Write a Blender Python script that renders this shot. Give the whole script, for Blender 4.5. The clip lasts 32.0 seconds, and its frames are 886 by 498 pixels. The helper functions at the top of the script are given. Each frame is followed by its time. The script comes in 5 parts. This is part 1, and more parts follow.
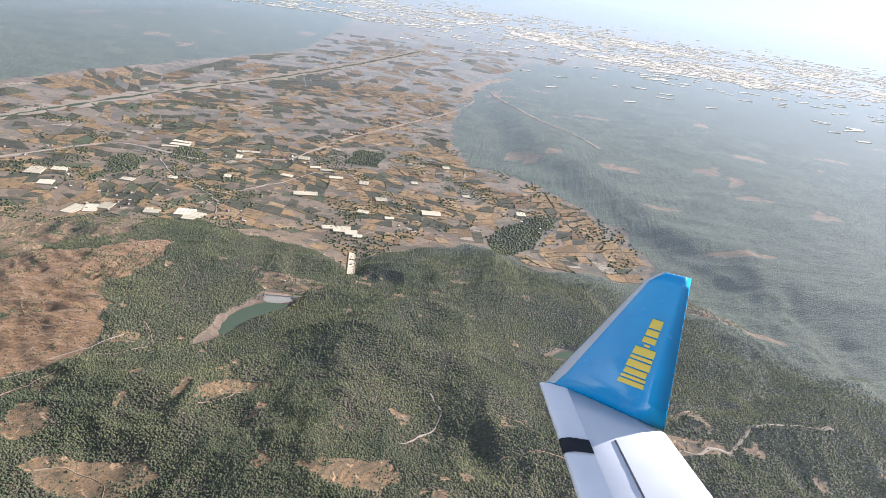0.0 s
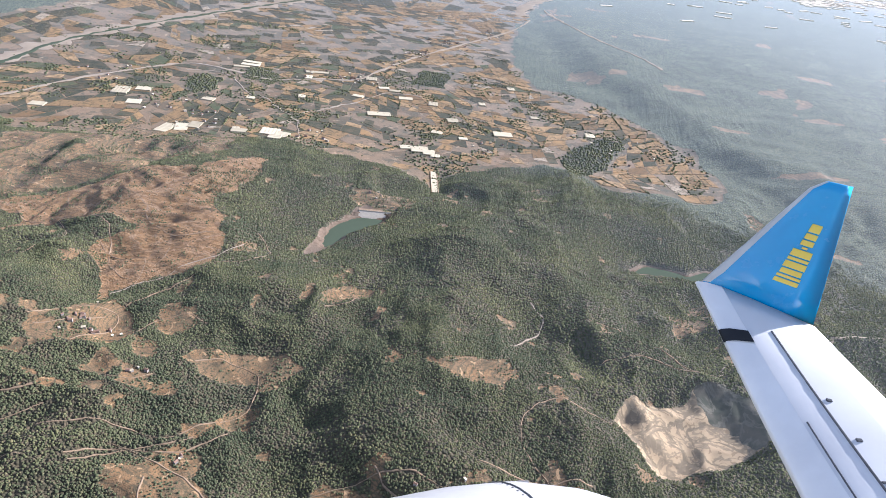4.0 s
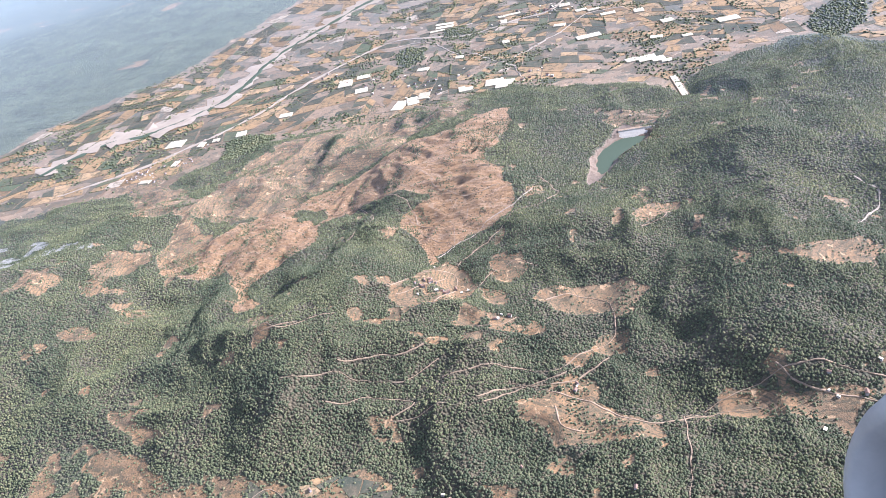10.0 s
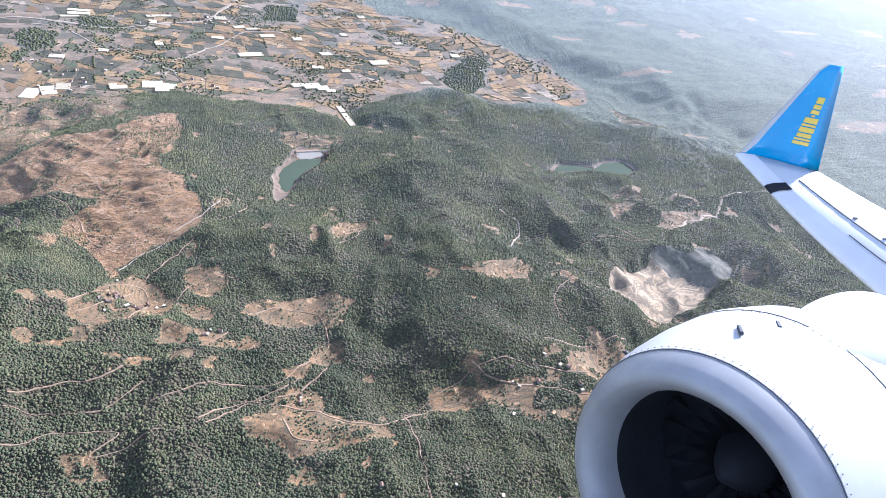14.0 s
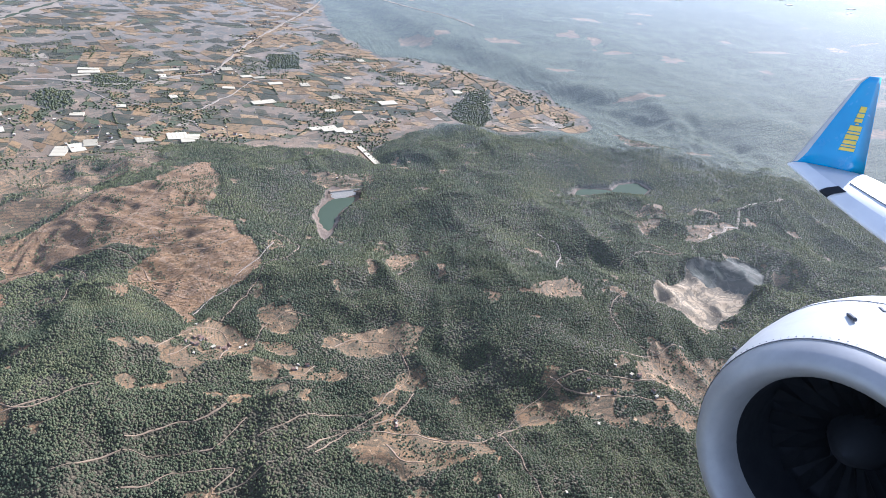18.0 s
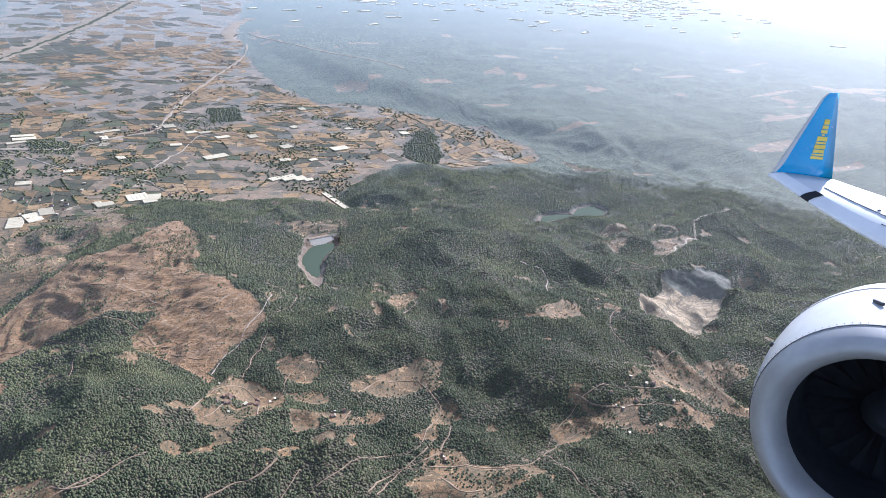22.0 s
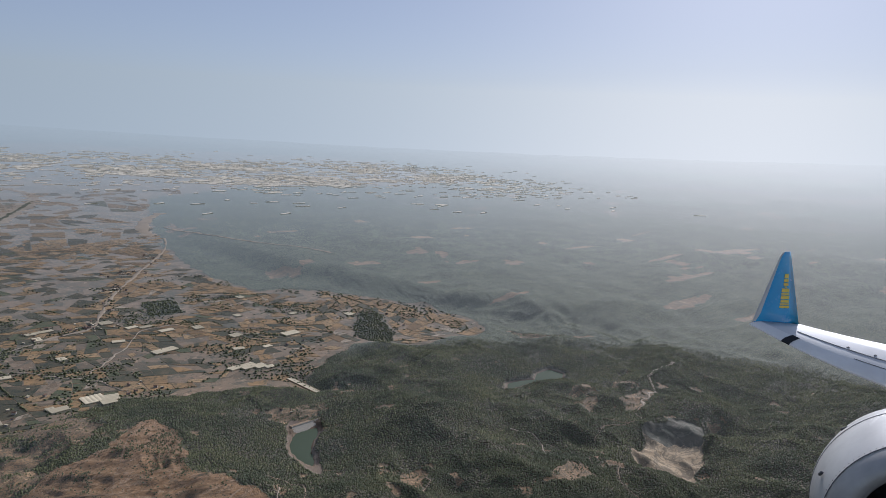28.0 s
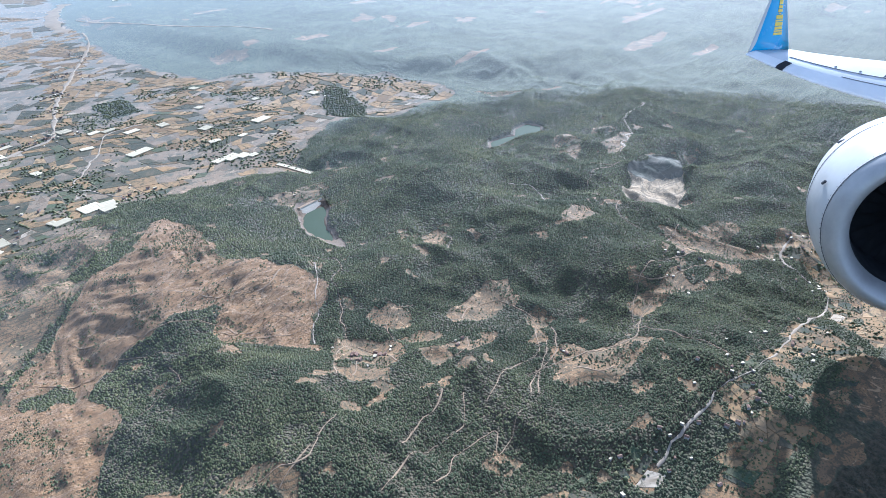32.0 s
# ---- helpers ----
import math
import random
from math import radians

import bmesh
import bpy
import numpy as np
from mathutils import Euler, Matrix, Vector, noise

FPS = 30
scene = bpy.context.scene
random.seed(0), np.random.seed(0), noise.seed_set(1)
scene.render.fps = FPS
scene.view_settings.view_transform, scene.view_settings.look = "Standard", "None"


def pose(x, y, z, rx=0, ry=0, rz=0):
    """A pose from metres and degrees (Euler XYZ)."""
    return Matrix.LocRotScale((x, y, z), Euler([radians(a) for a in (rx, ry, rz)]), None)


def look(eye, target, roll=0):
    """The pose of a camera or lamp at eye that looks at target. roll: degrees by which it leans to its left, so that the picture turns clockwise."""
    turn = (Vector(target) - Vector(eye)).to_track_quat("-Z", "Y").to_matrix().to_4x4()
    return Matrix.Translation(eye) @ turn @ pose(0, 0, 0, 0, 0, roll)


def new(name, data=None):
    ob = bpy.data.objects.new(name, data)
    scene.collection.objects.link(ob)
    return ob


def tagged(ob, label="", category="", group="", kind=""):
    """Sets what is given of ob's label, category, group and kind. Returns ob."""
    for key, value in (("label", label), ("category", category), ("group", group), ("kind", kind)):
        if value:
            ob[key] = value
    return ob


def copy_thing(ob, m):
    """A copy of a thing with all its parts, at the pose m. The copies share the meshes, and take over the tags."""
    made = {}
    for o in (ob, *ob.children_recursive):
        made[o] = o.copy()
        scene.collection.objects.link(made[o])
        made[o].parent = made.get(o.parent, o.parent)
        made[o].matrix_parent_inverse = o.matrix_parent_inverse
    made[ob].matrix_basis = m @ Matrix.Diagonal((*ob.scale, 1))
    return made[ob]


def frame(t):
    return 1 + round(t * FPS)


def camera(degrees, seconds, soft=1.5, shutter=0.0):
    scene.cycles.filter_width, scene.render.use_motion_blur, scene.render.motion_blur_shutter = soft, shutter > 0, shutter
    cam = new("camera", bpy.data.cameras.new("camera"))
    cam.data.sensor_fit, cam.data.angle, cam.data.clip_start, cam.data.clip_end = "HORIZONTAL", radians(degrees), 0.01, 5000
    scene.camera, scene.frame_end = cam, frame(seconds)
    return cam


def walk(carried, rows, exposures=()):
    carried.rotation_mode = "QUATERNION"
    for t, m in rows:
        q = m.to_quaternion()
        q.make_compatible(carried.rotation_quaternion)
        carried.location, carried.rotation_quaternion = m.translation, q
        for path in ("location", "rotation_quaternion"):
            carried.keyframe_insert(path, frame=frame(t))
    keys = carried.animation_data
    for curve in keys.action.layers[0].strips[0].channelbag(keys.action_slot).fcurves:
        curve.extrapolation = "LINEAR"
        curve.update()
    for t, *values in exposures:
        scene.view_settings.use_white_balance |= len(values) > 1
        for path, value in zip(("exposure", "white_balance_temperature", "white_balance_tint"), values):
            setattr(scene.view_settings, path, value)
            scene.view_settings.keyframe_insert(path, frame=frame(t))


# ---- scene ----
cam = camera(66.4, 32.0, 0.9)
PATH = [
    (0, (-1.058, 1.029, 248.602), (-1.056, 2.881, 247.847), 8.1),
    (0.5, (-7.889, -3.717, 248.224), (-7.883, -1.902, 247.384), 8.2),
    (1, (-14.432, -7.418, 248.133), (-14.429, -5.644, 247.21), 7.8),
    (1.5, (-20.758, -11.063, 247.918), (-20.799, -9.286, 247.002), 8.9),
    (2, (-26.621, -13.261, 248.015), (-26.624, -11.52, 247.031), 8.4),
    (2.5, (-32.993, -15.925, 247.946), (-32.979, -14.204, 246.926), 8.4),
    (3, (-39.091, -19.999, 247.421), (-39.072, -18.25, 246.451), 9.1),
    (3.5, (-45.47, -23.881, 246.927), (-45.467, -22.143, 245.939), 8.8),
    (5.5, (-72.743, -36.001, 244.14), (-72.933, -34.181, 243.334), 6.4),
    (6, (-80.622, -37.276, 244.103), (-80.57, -35.507, 243.173), 6.6),
    (6.5, (-88.649, -38.934, 244.245), (-88.708, -37.2, 243.25), 4.6),
    (7, (-95.6, -40.814, 244.443), (-95.81, -39.119, 243.403), 0.5),
    (7.5, (-101.703, -42.997, 244.494), (-101.982, -41.332, 243.423), -1.2),
    (8, (-108.017, -45.198, 244.39), (-108.298, -43.542, 243.306), 1.4),
    (8.5, (-115.0, -47.559, 244.1), (-115.351, -45.876, 243.078), -2.1),
    (9, (-122.414, -48.835, 243.911), (-122.788, -47.216, 242.798), -2.3),
    (9.5, (-129.97, -48.621, 243.877), (-130.506, -47.08, 242.72), -8.5),
    (10, (-137.101, -49.39, 243.589), (-137.642, -47.795, 242.511), -14.0),
    (10.5, (-144.468, -51.083, 243.2), (-144.989, -49.423, 242.213), -13.6),
    (11, (-152.107, -52.369, 243.063), (-152.686, -50.656, 242.211), -16.0),
    (11.5, (-159.407, -54.364, 242.772), (-159.844, -52.629, 241.88), -10.4),
    (12, (-166.185, -54.608, 242.807), (-166.326, -53.016, 241.603), -4.8),
    (12.5, (-173.324, -54.292, 242.823), (-173.279, -52.764, 241.533), -0.7),
    (13, (-182.023, -53.588, 242.803), (-181.723, -52.087, 241.516), 5.2),
    (13.5, (-190.535, -52.987, 242.755), (-190.114, -51.467, 241.525), 5.8),
    (14, (-198.476, -54.319, 242.418), (-197.889, -52.726, 241.361), 9.0),
    (14.5, (-206.307, -55.886, 242.035), (-205.627, -54.264, 241.082), 10.6),
    (16.5, (-236.486, -55.587, 240.276), (-235.706, -54.013, 239.319), 9.7),
    (16.7, (-239.327, -55.655, 240.211), (-238.517, -54.078, 239.285), 9.9),
    (17, (-243.444, -55.992, 240.11), (-242.775, -54.34, 239.203), 7.2),
    (17.5, (-250.216, -56.167, 239.674), (-249.571, -54.472, 238.831), 5.7),
    (18, (-257.384, -54.824, 239.542), (-256.716, -53.2, 238.585), 6.2),
    (18.5, (-264.328, -52.944, 239.773), (-263.717, -51.376, 238.692), 3.7),
    (19, (-271.592, -51.889, 239.874), (-270.97, -50.3, 238.83), 2.1),
    (19.5, (-279.711, -50.883, 239.866), (-278.998, -49.275, 238.914), 3.5),
    (20, (-287.715, -49.526, 240.001), (-286.956, -47.916, 239.09), 3.9),
    (20.5, (-294.892, -47.638, 239.997), (-294.069, -46.071, 239.065), 5.2),
    (21, (-302.157, -45.813, 239.95), (-301.299, -44.264, 239.019), 5.6),
    (21.5, (-309.335, -44.019, 239.833), (-308.453, -42.457, 238.948), 5.3),
    (22, (-316.716, -42.436, 239.493), (-315.812, -40.862, 238.654), 4.1),
    (22.5, (-324.108, -40.239, 239.282), (-323.173, -38.687, 238.433), 3.8),
    (23, (-331.208, -38.092, 239.253), (-330.255, -36.523, 238.459), 3.4),
    (23.5, (-338.766, -36.012, 239.076), (-337.787, -34.412, 238.383), 3.1),
    (24, (-345.996, -33.312, 238.956), (-344.998, -31.725, 238.259), 2.9),
    (24.5, (-352.831, -30.447, 239.012), (-351.824, -28.863, 238.319), 2.3),
    (26.5, (-382.173, -20.545, 238.664), (-381.109, -18.999, 237.972), 5.1),
    (27, (-388.891, -18.399, 238.632), (-387.82, -16.767, 238.195), 3.3),
    (27.5, (-395.185, -16.041, 238.527), (-394.046, -14.426, 238.218), 2.8),
    (28, (-401.475, -13.371, 238.419), (-400.231, -11.839, 238.095), 2.6),
    (28.5, (-408.024, -10.218, 238.458), (-406.624, -8.844, 238.073), 4.5),
    (29, (-414.664, -6.595, 238.601), (-413.346, -5.227, 237.975), 2.3),
    (29.5, (-420.568, -2.656, 238.861), (-419.301, -1.314, 238.088), -0.3),
    (30, (-425.956, 1.311, 239.157), (-424.677, 2.589, 238.302), 1.2),
    (30.5, (-431.743, 5.82, 239.491), (-430.483, 7.088, 238.594), 0.3),
    (31, (-437.679, 9.37, 240.034), (-436.443, 10.595, 239.048), 0.6),
    (31.5, (-444.02, 12.906, 240.418), (-442.778, 14.142, 239.455), -1.0),
    (32, (-449.981, 16.417, 240.58), (-448.741, 17.656, 239.617), -2.4),
]
EXPOSURES = [(0, 1.5, 5650, 18), (3.5, 1.6, 5550, 19), (6, 1.65, 5330, 21), (9, 2., 5250, 22), (10, 2.15, 5250, 23), (11, 2., 5350, 23), (12, 1.92, 5200, 23), (13, 2.05, 5100, 22), (17, 1.65, 5150, 19), (19, 1.7, 5100, 18),
             (22, 1.55, 5150, 18), (24, 1.1, 5300, 18), (26.5, 0.95, 5750, 17), (28, 0.3, 5650, 16), (29, 0.6, 5250, 14), (30, 1.25, 5050, 13), (32, 1.7, 4850, 12)]
walk(cam, [(t, look(eye, target, roll)) for t, eye, target, roll in PATH], EXPOSURES)


# ---- world and sun ----
SUN_YAW, SUN_UP = -64.0, 29.0          # compass of the sun (turned from +y) and its height, degrees
world = bpy.data.worlds.new("world")
scene.world = world
world.use_nodes = True
wn, wl = world.node_tree.nodes, world.node_tree.links
wn.clear()
w_out, w_bg = wn.new("ShaderNodeOutputWorld"), wn.new("ShaderNodeBackground")
w_sky, w_co = wn.new("ShaderNodeTexSky"), wn.new("ShaderNodeTexCoord")
w_sep, w_max, w_com = wn.new("ShaderNodeSeparateXYZ"), wn.new("ShaderNodeMath"), wn.new("ShaderNodeCombineXYZ")
w_sky.sky_type, w_sky.sun_disc = "NISHITA", False
w_sky.sun_elevation, w_sky.sun_rotation = radians(SUN_UP), radians(-SUN_YAW)
w_sky.altitude, w_sky.air_density, w_sky.dust_density, w_sky.ozone_density = 1500, 1.0, 1.6, 1.0
# horizon sky carried on below, to show through the hazed ground
w_max.operation, w_max.inputs[1].default_value = "MAXIMUM", 0.07
w_bg.inputs[1].default_value = 0.12
wl.new(w_co.outputs["Generated"], w_sep.inputs[0])
wl.new(w_sep.outputs[0], w_com.inputs[0])
wl.new(w_sep.outputs[1], w_com.inputs[1])
wl.new(w_sep.outputs[2], w_max.inputs[0])
wl.new(w_max.outputs[0], w_com.inputs[2])
wl.new(w_com.outputs[0], w_sky.inputs[0])
# sky dimmed towards the sun, where its glow came out too bright
_a, _e = radians(SUN_YAW), radians(SUN_UP)
SUN_DIR = Vector((-math.sin(_a) * math.cos(_e), math.cos(_a) * math.cos(_e), math.sin(_e)))
w_dot, w_pos, w_sq, w_amp, w_mul = (wn.new("ShaderNodeVectorMath"), wn.new("ShaderNodeMath"), wn.new("ShaderNodeMath"), wn.new("ShaderNodeMath"), wn.new("ShaderNodeVectorMath"))
w_dot.operation, w_pos.operation, w_sq.operation, w_amp.operation, w_mul.operation = "DOT_PRODUCT", "MAXIMUM", "POWER", "MULTIPLY_ADD", "SCALE"
w_dot.inputs[1].default_value = SUN_DIR
w_pos.inputs[1].default_value, w_sq.inputs[1].default_value = 0.0, 1.8
w_amp.inputs[1].default_value, w_amp.inputs[2].default_value = -0.16, 0.50
wl.new(w_co.outputs["Generated"], w_dot.inputs[0])
wl.new(w_dot.outputs["Value"], w_pos.inputs[0])
wl.new(w_pos.outputs[0], w_sq.inputs[0])
wl.new(w_sq.outputs[0], w_amp.inputs[0])
# the haze greys the blue of the sky
w_grey = wn.new("ShaderNodeHueSaturation")
w_grey.inputs["Saturation"].default_value = 0.62
wl.new(w_sky.outputs[0], w_grey.inputs["Color"])
wl.new(w_grey.outputs[0], w_mul.inputs[0])
# brighter towards the unseen zenith: fill light added to the sky
w_rise, w_both = wn.new("ShaderNodeMath"), wn.new("ShaderNodeMath")
w_rise.operation, w_both.operation = "MULTIPLY_ADD", "MULTIPLY"
w_rise.inputs[1].default_value, w_rise.inputs[2].default_value = 1.3, 0.86
wl.new(w_max.outputs[0], w_rise.inputs[0])
wl.new(w_rise.outputs[0], w_both.inputs[0])
wl.new(w_amp.outputs[0], w_both.inputs[1])
wl.new(w_both.outputs[0], w_mul.inputs["Scale"])
wl.new(w_mul.outputs[0], w_bg.inputs[0])
wl.new(w_bg.outputs[0], w_out.inputs[0])

sun = new("sun", bpy.data.lights.new("sun", "SUN"))
sun.data.energy, sun.data.angle, sun.data.color = 3.7, radians(0.6), (1.0, 0.95, 0.87)
sun.matrix_world = look(SUN_DIR * 900, (0, 0, 0))

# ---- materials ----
HAZE_RANGE = 2650.0                           # metres over which the painted haze takes about two thirds of the contrast


class Nodes:
    """A node material written in a few words."""

    def __init__(self, name, rough=0.9, metal=0.0, spec=0.2):
        self.m = bpy.data.materials.new(name)
        self.m.use_nodes = True
        self.t = self.m.node_tree
        self.b = self.t.nodes["Principled BSDF"]
        self.b.inputs["Roughness"].default_value = rough
        self.b.inputs["Metallic"].default_value = metal
        self.b.inputs["Specular IOR Level"].default_value = spec

    def n(self, kind, operation=""):
        node = self.t.nodes.new("ShaderNode" + kind)
        if operation:
            node.operation = operation
        return node

    def link(self, a, b):
        self.t.links.new(a, b)

    def feed(self, sock, v):
        if isinstance(v, bpy.types.NodeSocket):
            self.link(v, sock)
        elif isinstance(v, tuple) and len(v) == 3 and sock.type == "RGBA":
            sock.default_value = (*v, 1)
        else:
            sock.default_value = v

    def pos(self):
        return self.n("NewGeometry").outputs["Position"]

    def noise(self, scale, detail=4.0, rough=0.6, vec=None, distort=0.0):
        k = self.n("TexNoise")
        k.inputs["Scale"].default_value, k.inputs["Detail"].default_value = scale, detail
        k.inputs["Roughness"].default_value, k.inputs["Distortion"].default_value = rough, distort
        self.link(vec if vec is not None else self.pos(), k.inputs["Vector"])
        return k.outputs["Fac"]

    def ramp(self, fac, *stops):
        k = self.n("ValToRGB")
        e = k.color_ramp.elements
        while len(e) < len(stops):
            e.new(0.5)
        for el, (p, c) in zip(e, stops):
            el.position, el.color = p, (*c, 1) if isinstance(c, tuple) else (c, c, c, 1)
        self.feed(k.inputs[0], fac)
        return k.outputs[0]

    def math(self, op, a, b=0.0):
        k = self.n("Math", operation=op)
        self.feed(k.inputs[0], a)
        self.feed(k.inputs[1], b)
        return k.outputs[0]

    def mix(self, fac, a, b, how="MIX"):
        k = self.n("Mix")
        k.data_type, k.blend_type = "RGBA", how
        self.feed(k.inputs[0], fac)
        self.feed(k.inputs[6], a)
        self.feed(k.inputs[7], b)
        return k.outputs[2]

    def attr(self, name):
        k = self.n("Attribute")
        k.attribute_name = name
        return k.outputs["Fac"]

    def bump(self, h, strength, dist):
        k = self.n("Bump")
        k.inputs["Strength"].default_value, k.inputs["Distance"].default_value = strength, dist
        self.link(h, k.inputs["Height"])
        self.link(k.outputs[0], self.b.inputs["Normal"])

    def done(self, colour=None, painted_haze=True, thin=1.0):
        """Sets the colour, and a painted haze: transparency that grows with distance from mid camera path and lets the
        sky through;
        thin: how much faster things turn transparent that stand on the ground sheet, which does so behind them."""
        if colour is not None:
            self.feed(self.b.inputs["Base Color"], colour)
        if painted_haze:
            # haze put into the material: see-through by distance from a fixed point mid path
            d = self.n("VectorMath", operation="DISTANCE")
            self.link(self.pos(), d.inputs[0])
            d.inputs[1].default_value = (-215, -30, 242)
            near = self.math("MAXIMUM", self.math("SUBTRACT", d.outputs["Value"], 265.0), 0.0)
            far = self.math("POWER", self.math("DIVIDE", near, HAZE_RANGE), 1.55)
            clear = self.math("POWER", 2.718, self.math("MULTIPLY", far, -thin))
            mixer, see_through = self.n("MixShader"), self.n("BsdfTransparent")
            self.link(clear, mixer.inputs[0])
            self.link(see_through.outputs[0], mixer.inputs[1])
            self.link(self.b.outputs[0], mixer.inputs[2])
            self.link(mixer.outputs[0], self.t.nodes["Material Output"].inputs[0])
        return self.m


def ground_material():
    k = Nodes("ground")
    n1, n2, n3 = k.noise(0.035, 6), k.noise(0.3, 5), k.noise(1.6, 3)
    fleck = k.noise(0.9, 2, 0.5)
    scrub = k.mix(k.ramp(n2, (0.35, 0.0), (0.65, 1.0)), (0.055, 0.062, 0.032), (0.13, 0.105, 0.06))
    hill = k.mix(k.ramp(n1, (0.3, 0.0), (0.7, 1.0)), (0.335, 0.19, 0.083), (0.26, 0.146, 0.063))
    hill = k.mix(k.ramp(k.noise(0.11, 6, 0.7, None, 1.2), (0.52, 0.0), (0.68, 0.6)), hill, (0.15, 0.105, 0.07))
    lay = k.n("Mapping")
    lay.inputs["Rotation"].default_value, lay.inputs["Scale"].default_value = (0, 0, radians(-60)), (0.28, 1.0, 0.3)
    k.link(k.pos(), lay.inputs["Vector"])
    hill = k.mix(k.ramp(k.noise(0.22, 5, 0.65, lay.outputs[0], 0.6), (0.5, 0.0), (0.64, 0.35)), hill, (0.16, 0.11, 0.07))
    # thin lines drawn into the colour along the ribs, pale worn ones and dark ones
    vein = k.math("ABSOLUTE", k.math("SUBTRACT", k.noise(0.16, 4, 0.5, lay.outputs[0], 0.9), 0.5))
    hill = k.mix(k.ramp(vein, (0.006, 0.6), (0.02, 0.0)), hill, (0.085, 0.07, 0.042))
    vein = k.math("ABSOLUTE", k.math("SUBTRACT", k.noise(0.075, 5, 0.55, lay.outputs[0], 1.1), 0.47))
    hill = k.mix(k.ramp(vein, (0.004, 0.7), (0.014, 0.0)), hill, (0.40, 0.27, 0.16))
    hill = k.mix(k.ramp(n3, (0.45, 0.0), (0.75, 0.5)), hill, (0.29, 0.18, 0.092))
    hill = k.mix(k.ramp(k.noise(0.7, 4, 0.65, None, 1.0), (0.57, 0.0), (0.65, 0.6)), hill, (0.13, 0.095, 0.056))
    dots = k.n("TexVoronoi")
    dots.inputs["Scale"].default_value = 0.42
    k.link(k.pos(), dots.inputs["Vector"])
    bushes = k.math("MULTIPLY", k.ramp(dots.outputs["Distance"], (0.22, 1.0), (0.34, 0.0)), k.ramp(k.noise(0.05, 4), (0.42, 0.15), (0.62, 0.9)))
    hill = k.mix(bushes, hill, (0.075, 0.062, 0.034))
    clear = k.mix(k.ramp(n2, (0.35, 0.0), (0.7, 1.0)), (0.245, 0.142, 0.064), (0.16, 0.095, 0.046))
    clear = k.mix(k.ramp(k.noise(0.06, 4), (0.45, 0.0), (0.6, 0.7)), clear, (0.165, 0.11, 0.06))
    clear = k.mix(k.ramp(fleck, (0.52, 0.0), (0.64, 0.85)), clear, (0.075, 0.068, 0.036))
    clear = k.mix(k.ramp(k.noise(0.09, 5, 0.7, None, 0.8), (0.5, 0.0), (0.62, 0.6)), clear, (0.09, 0.07, 0.038))
    # low terrace walls that follow the contours
    level = k.n("SeparateXYZ")
    k.link(k.pos(), level.inputs[0])
    banks = k.math("SINE", k.math("ADD", k.math("MULTIPLY", level.outputs[2], 5.2), k.math("MULTIPLY", n2, 7.0)))
    clear = k.mix(k.ramp(banks, (0.55, 0.0), (0.95, 0.75)), clear, (0.078, 0.064, 0.036))
    clear = k.mix(k.ramp(k.noise(0.16, 3, 0.5, None, 0.8), (0.64, 0.0), (0.67, 0.85)), clear, (0.36, 0.23, 0.115))
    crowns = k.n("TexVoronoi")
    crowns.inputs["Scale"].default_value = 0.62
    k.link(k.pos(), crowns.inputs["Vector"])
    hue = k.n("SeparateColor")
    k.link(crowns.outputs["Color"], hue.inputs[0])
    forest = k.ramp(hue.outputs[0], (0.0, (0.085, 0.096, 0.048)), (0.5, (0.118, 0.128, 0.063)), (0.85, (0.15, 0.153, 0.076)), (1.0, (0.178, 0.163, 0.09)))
    # gaps between the crowns darkened in the colour, as shade would fall
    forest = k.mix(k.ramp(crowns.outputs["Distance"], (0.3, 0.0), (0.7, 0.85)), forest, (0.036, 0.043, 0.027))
    forest = k.mix(k.ramp(k.noise(0.03, 5, 0.65), (0.62, 0.0), (0.74, 0.3)), forest, k.mix(n2, (0.2, 0.145, 0.09), (0.10, 0.085, 0.052)))
    forest = k.mix(1.0, forest, k.ramp(k.noise(0.02, 9, 0.68), (0.36, 0.72), (0.64, 1.1)), "MULTIPLY")
    # litter toned darker than the crowns for contrast
    litter = k.mix(k.ramp(n2, (0.4, 0.0), (0.65, 1.0)), (0.05, 0.047, 0.026), (0.11, 0.085, 0.05))
    forest = k.mix(k.attr("grown"), forest, litter)
    quarry = k.mix(k.ramp(k.noise(0.14, 4, 0.6, None, 1.8), (0.56, 0.0), (0.62, 0.8)), (0.36, 0.262, 0.15), (0.21, 0.148, 0.083))
    # winding cut edges between the benches
    cuts = k.math("ABSOLUTE", k.math("SUBTRACT", k.noise(0.045, 4, 0.55, None, 0.9), 0.5))
    quarry = k.mix(k.ramp(cuts, (0.02, 0.9), (0.05, 0.0)), quarry, (0.15, 0.115, 0.07))
    quarry = k.mix(k.ramp(k.math("ABSOLUTE", k.math("SUBTRACT", k.noise(0.1, 3, 0.5, None, 0.6), 0.5)), (0.02, 0.75), (0.05, 0.0)), quarry, (0.19, 0.145, 0.09))
    rock = k.mix(k.ramp(k.noise(0.25, 5, 0.7), (0.4, 0.0), (0.6, 1.0)), (0.24, 0.22, 0.18), (0.10, 0.10, 0.065))
    sand = k.mix(n2, (0.185, 0.128, 0.082), (0.11, 0.08, 0.053))
    grey = k.mix(k.ramp(k.noise(0.07, 4), (0.4, 0.0), (0.6, 1.0)), (0.098, 0.085, 0.06), (0.05, 0.052, 0.034))
    grey = k.mix(k.ramp(cuts, (0.01, 0.5), (0.04, 0.0)), grey, (0.17, 0.15, 0.11))
    farm = k.mix(k.ramp(n1, (0.35, 0.0), (0.65, 1.0)), (0.155, 0.094, 0.045), (0.078, 0.062, 0.032))
    cells = k.n("TexVoronoi")
    cells.inputs["Scale"].default_value = 0.024
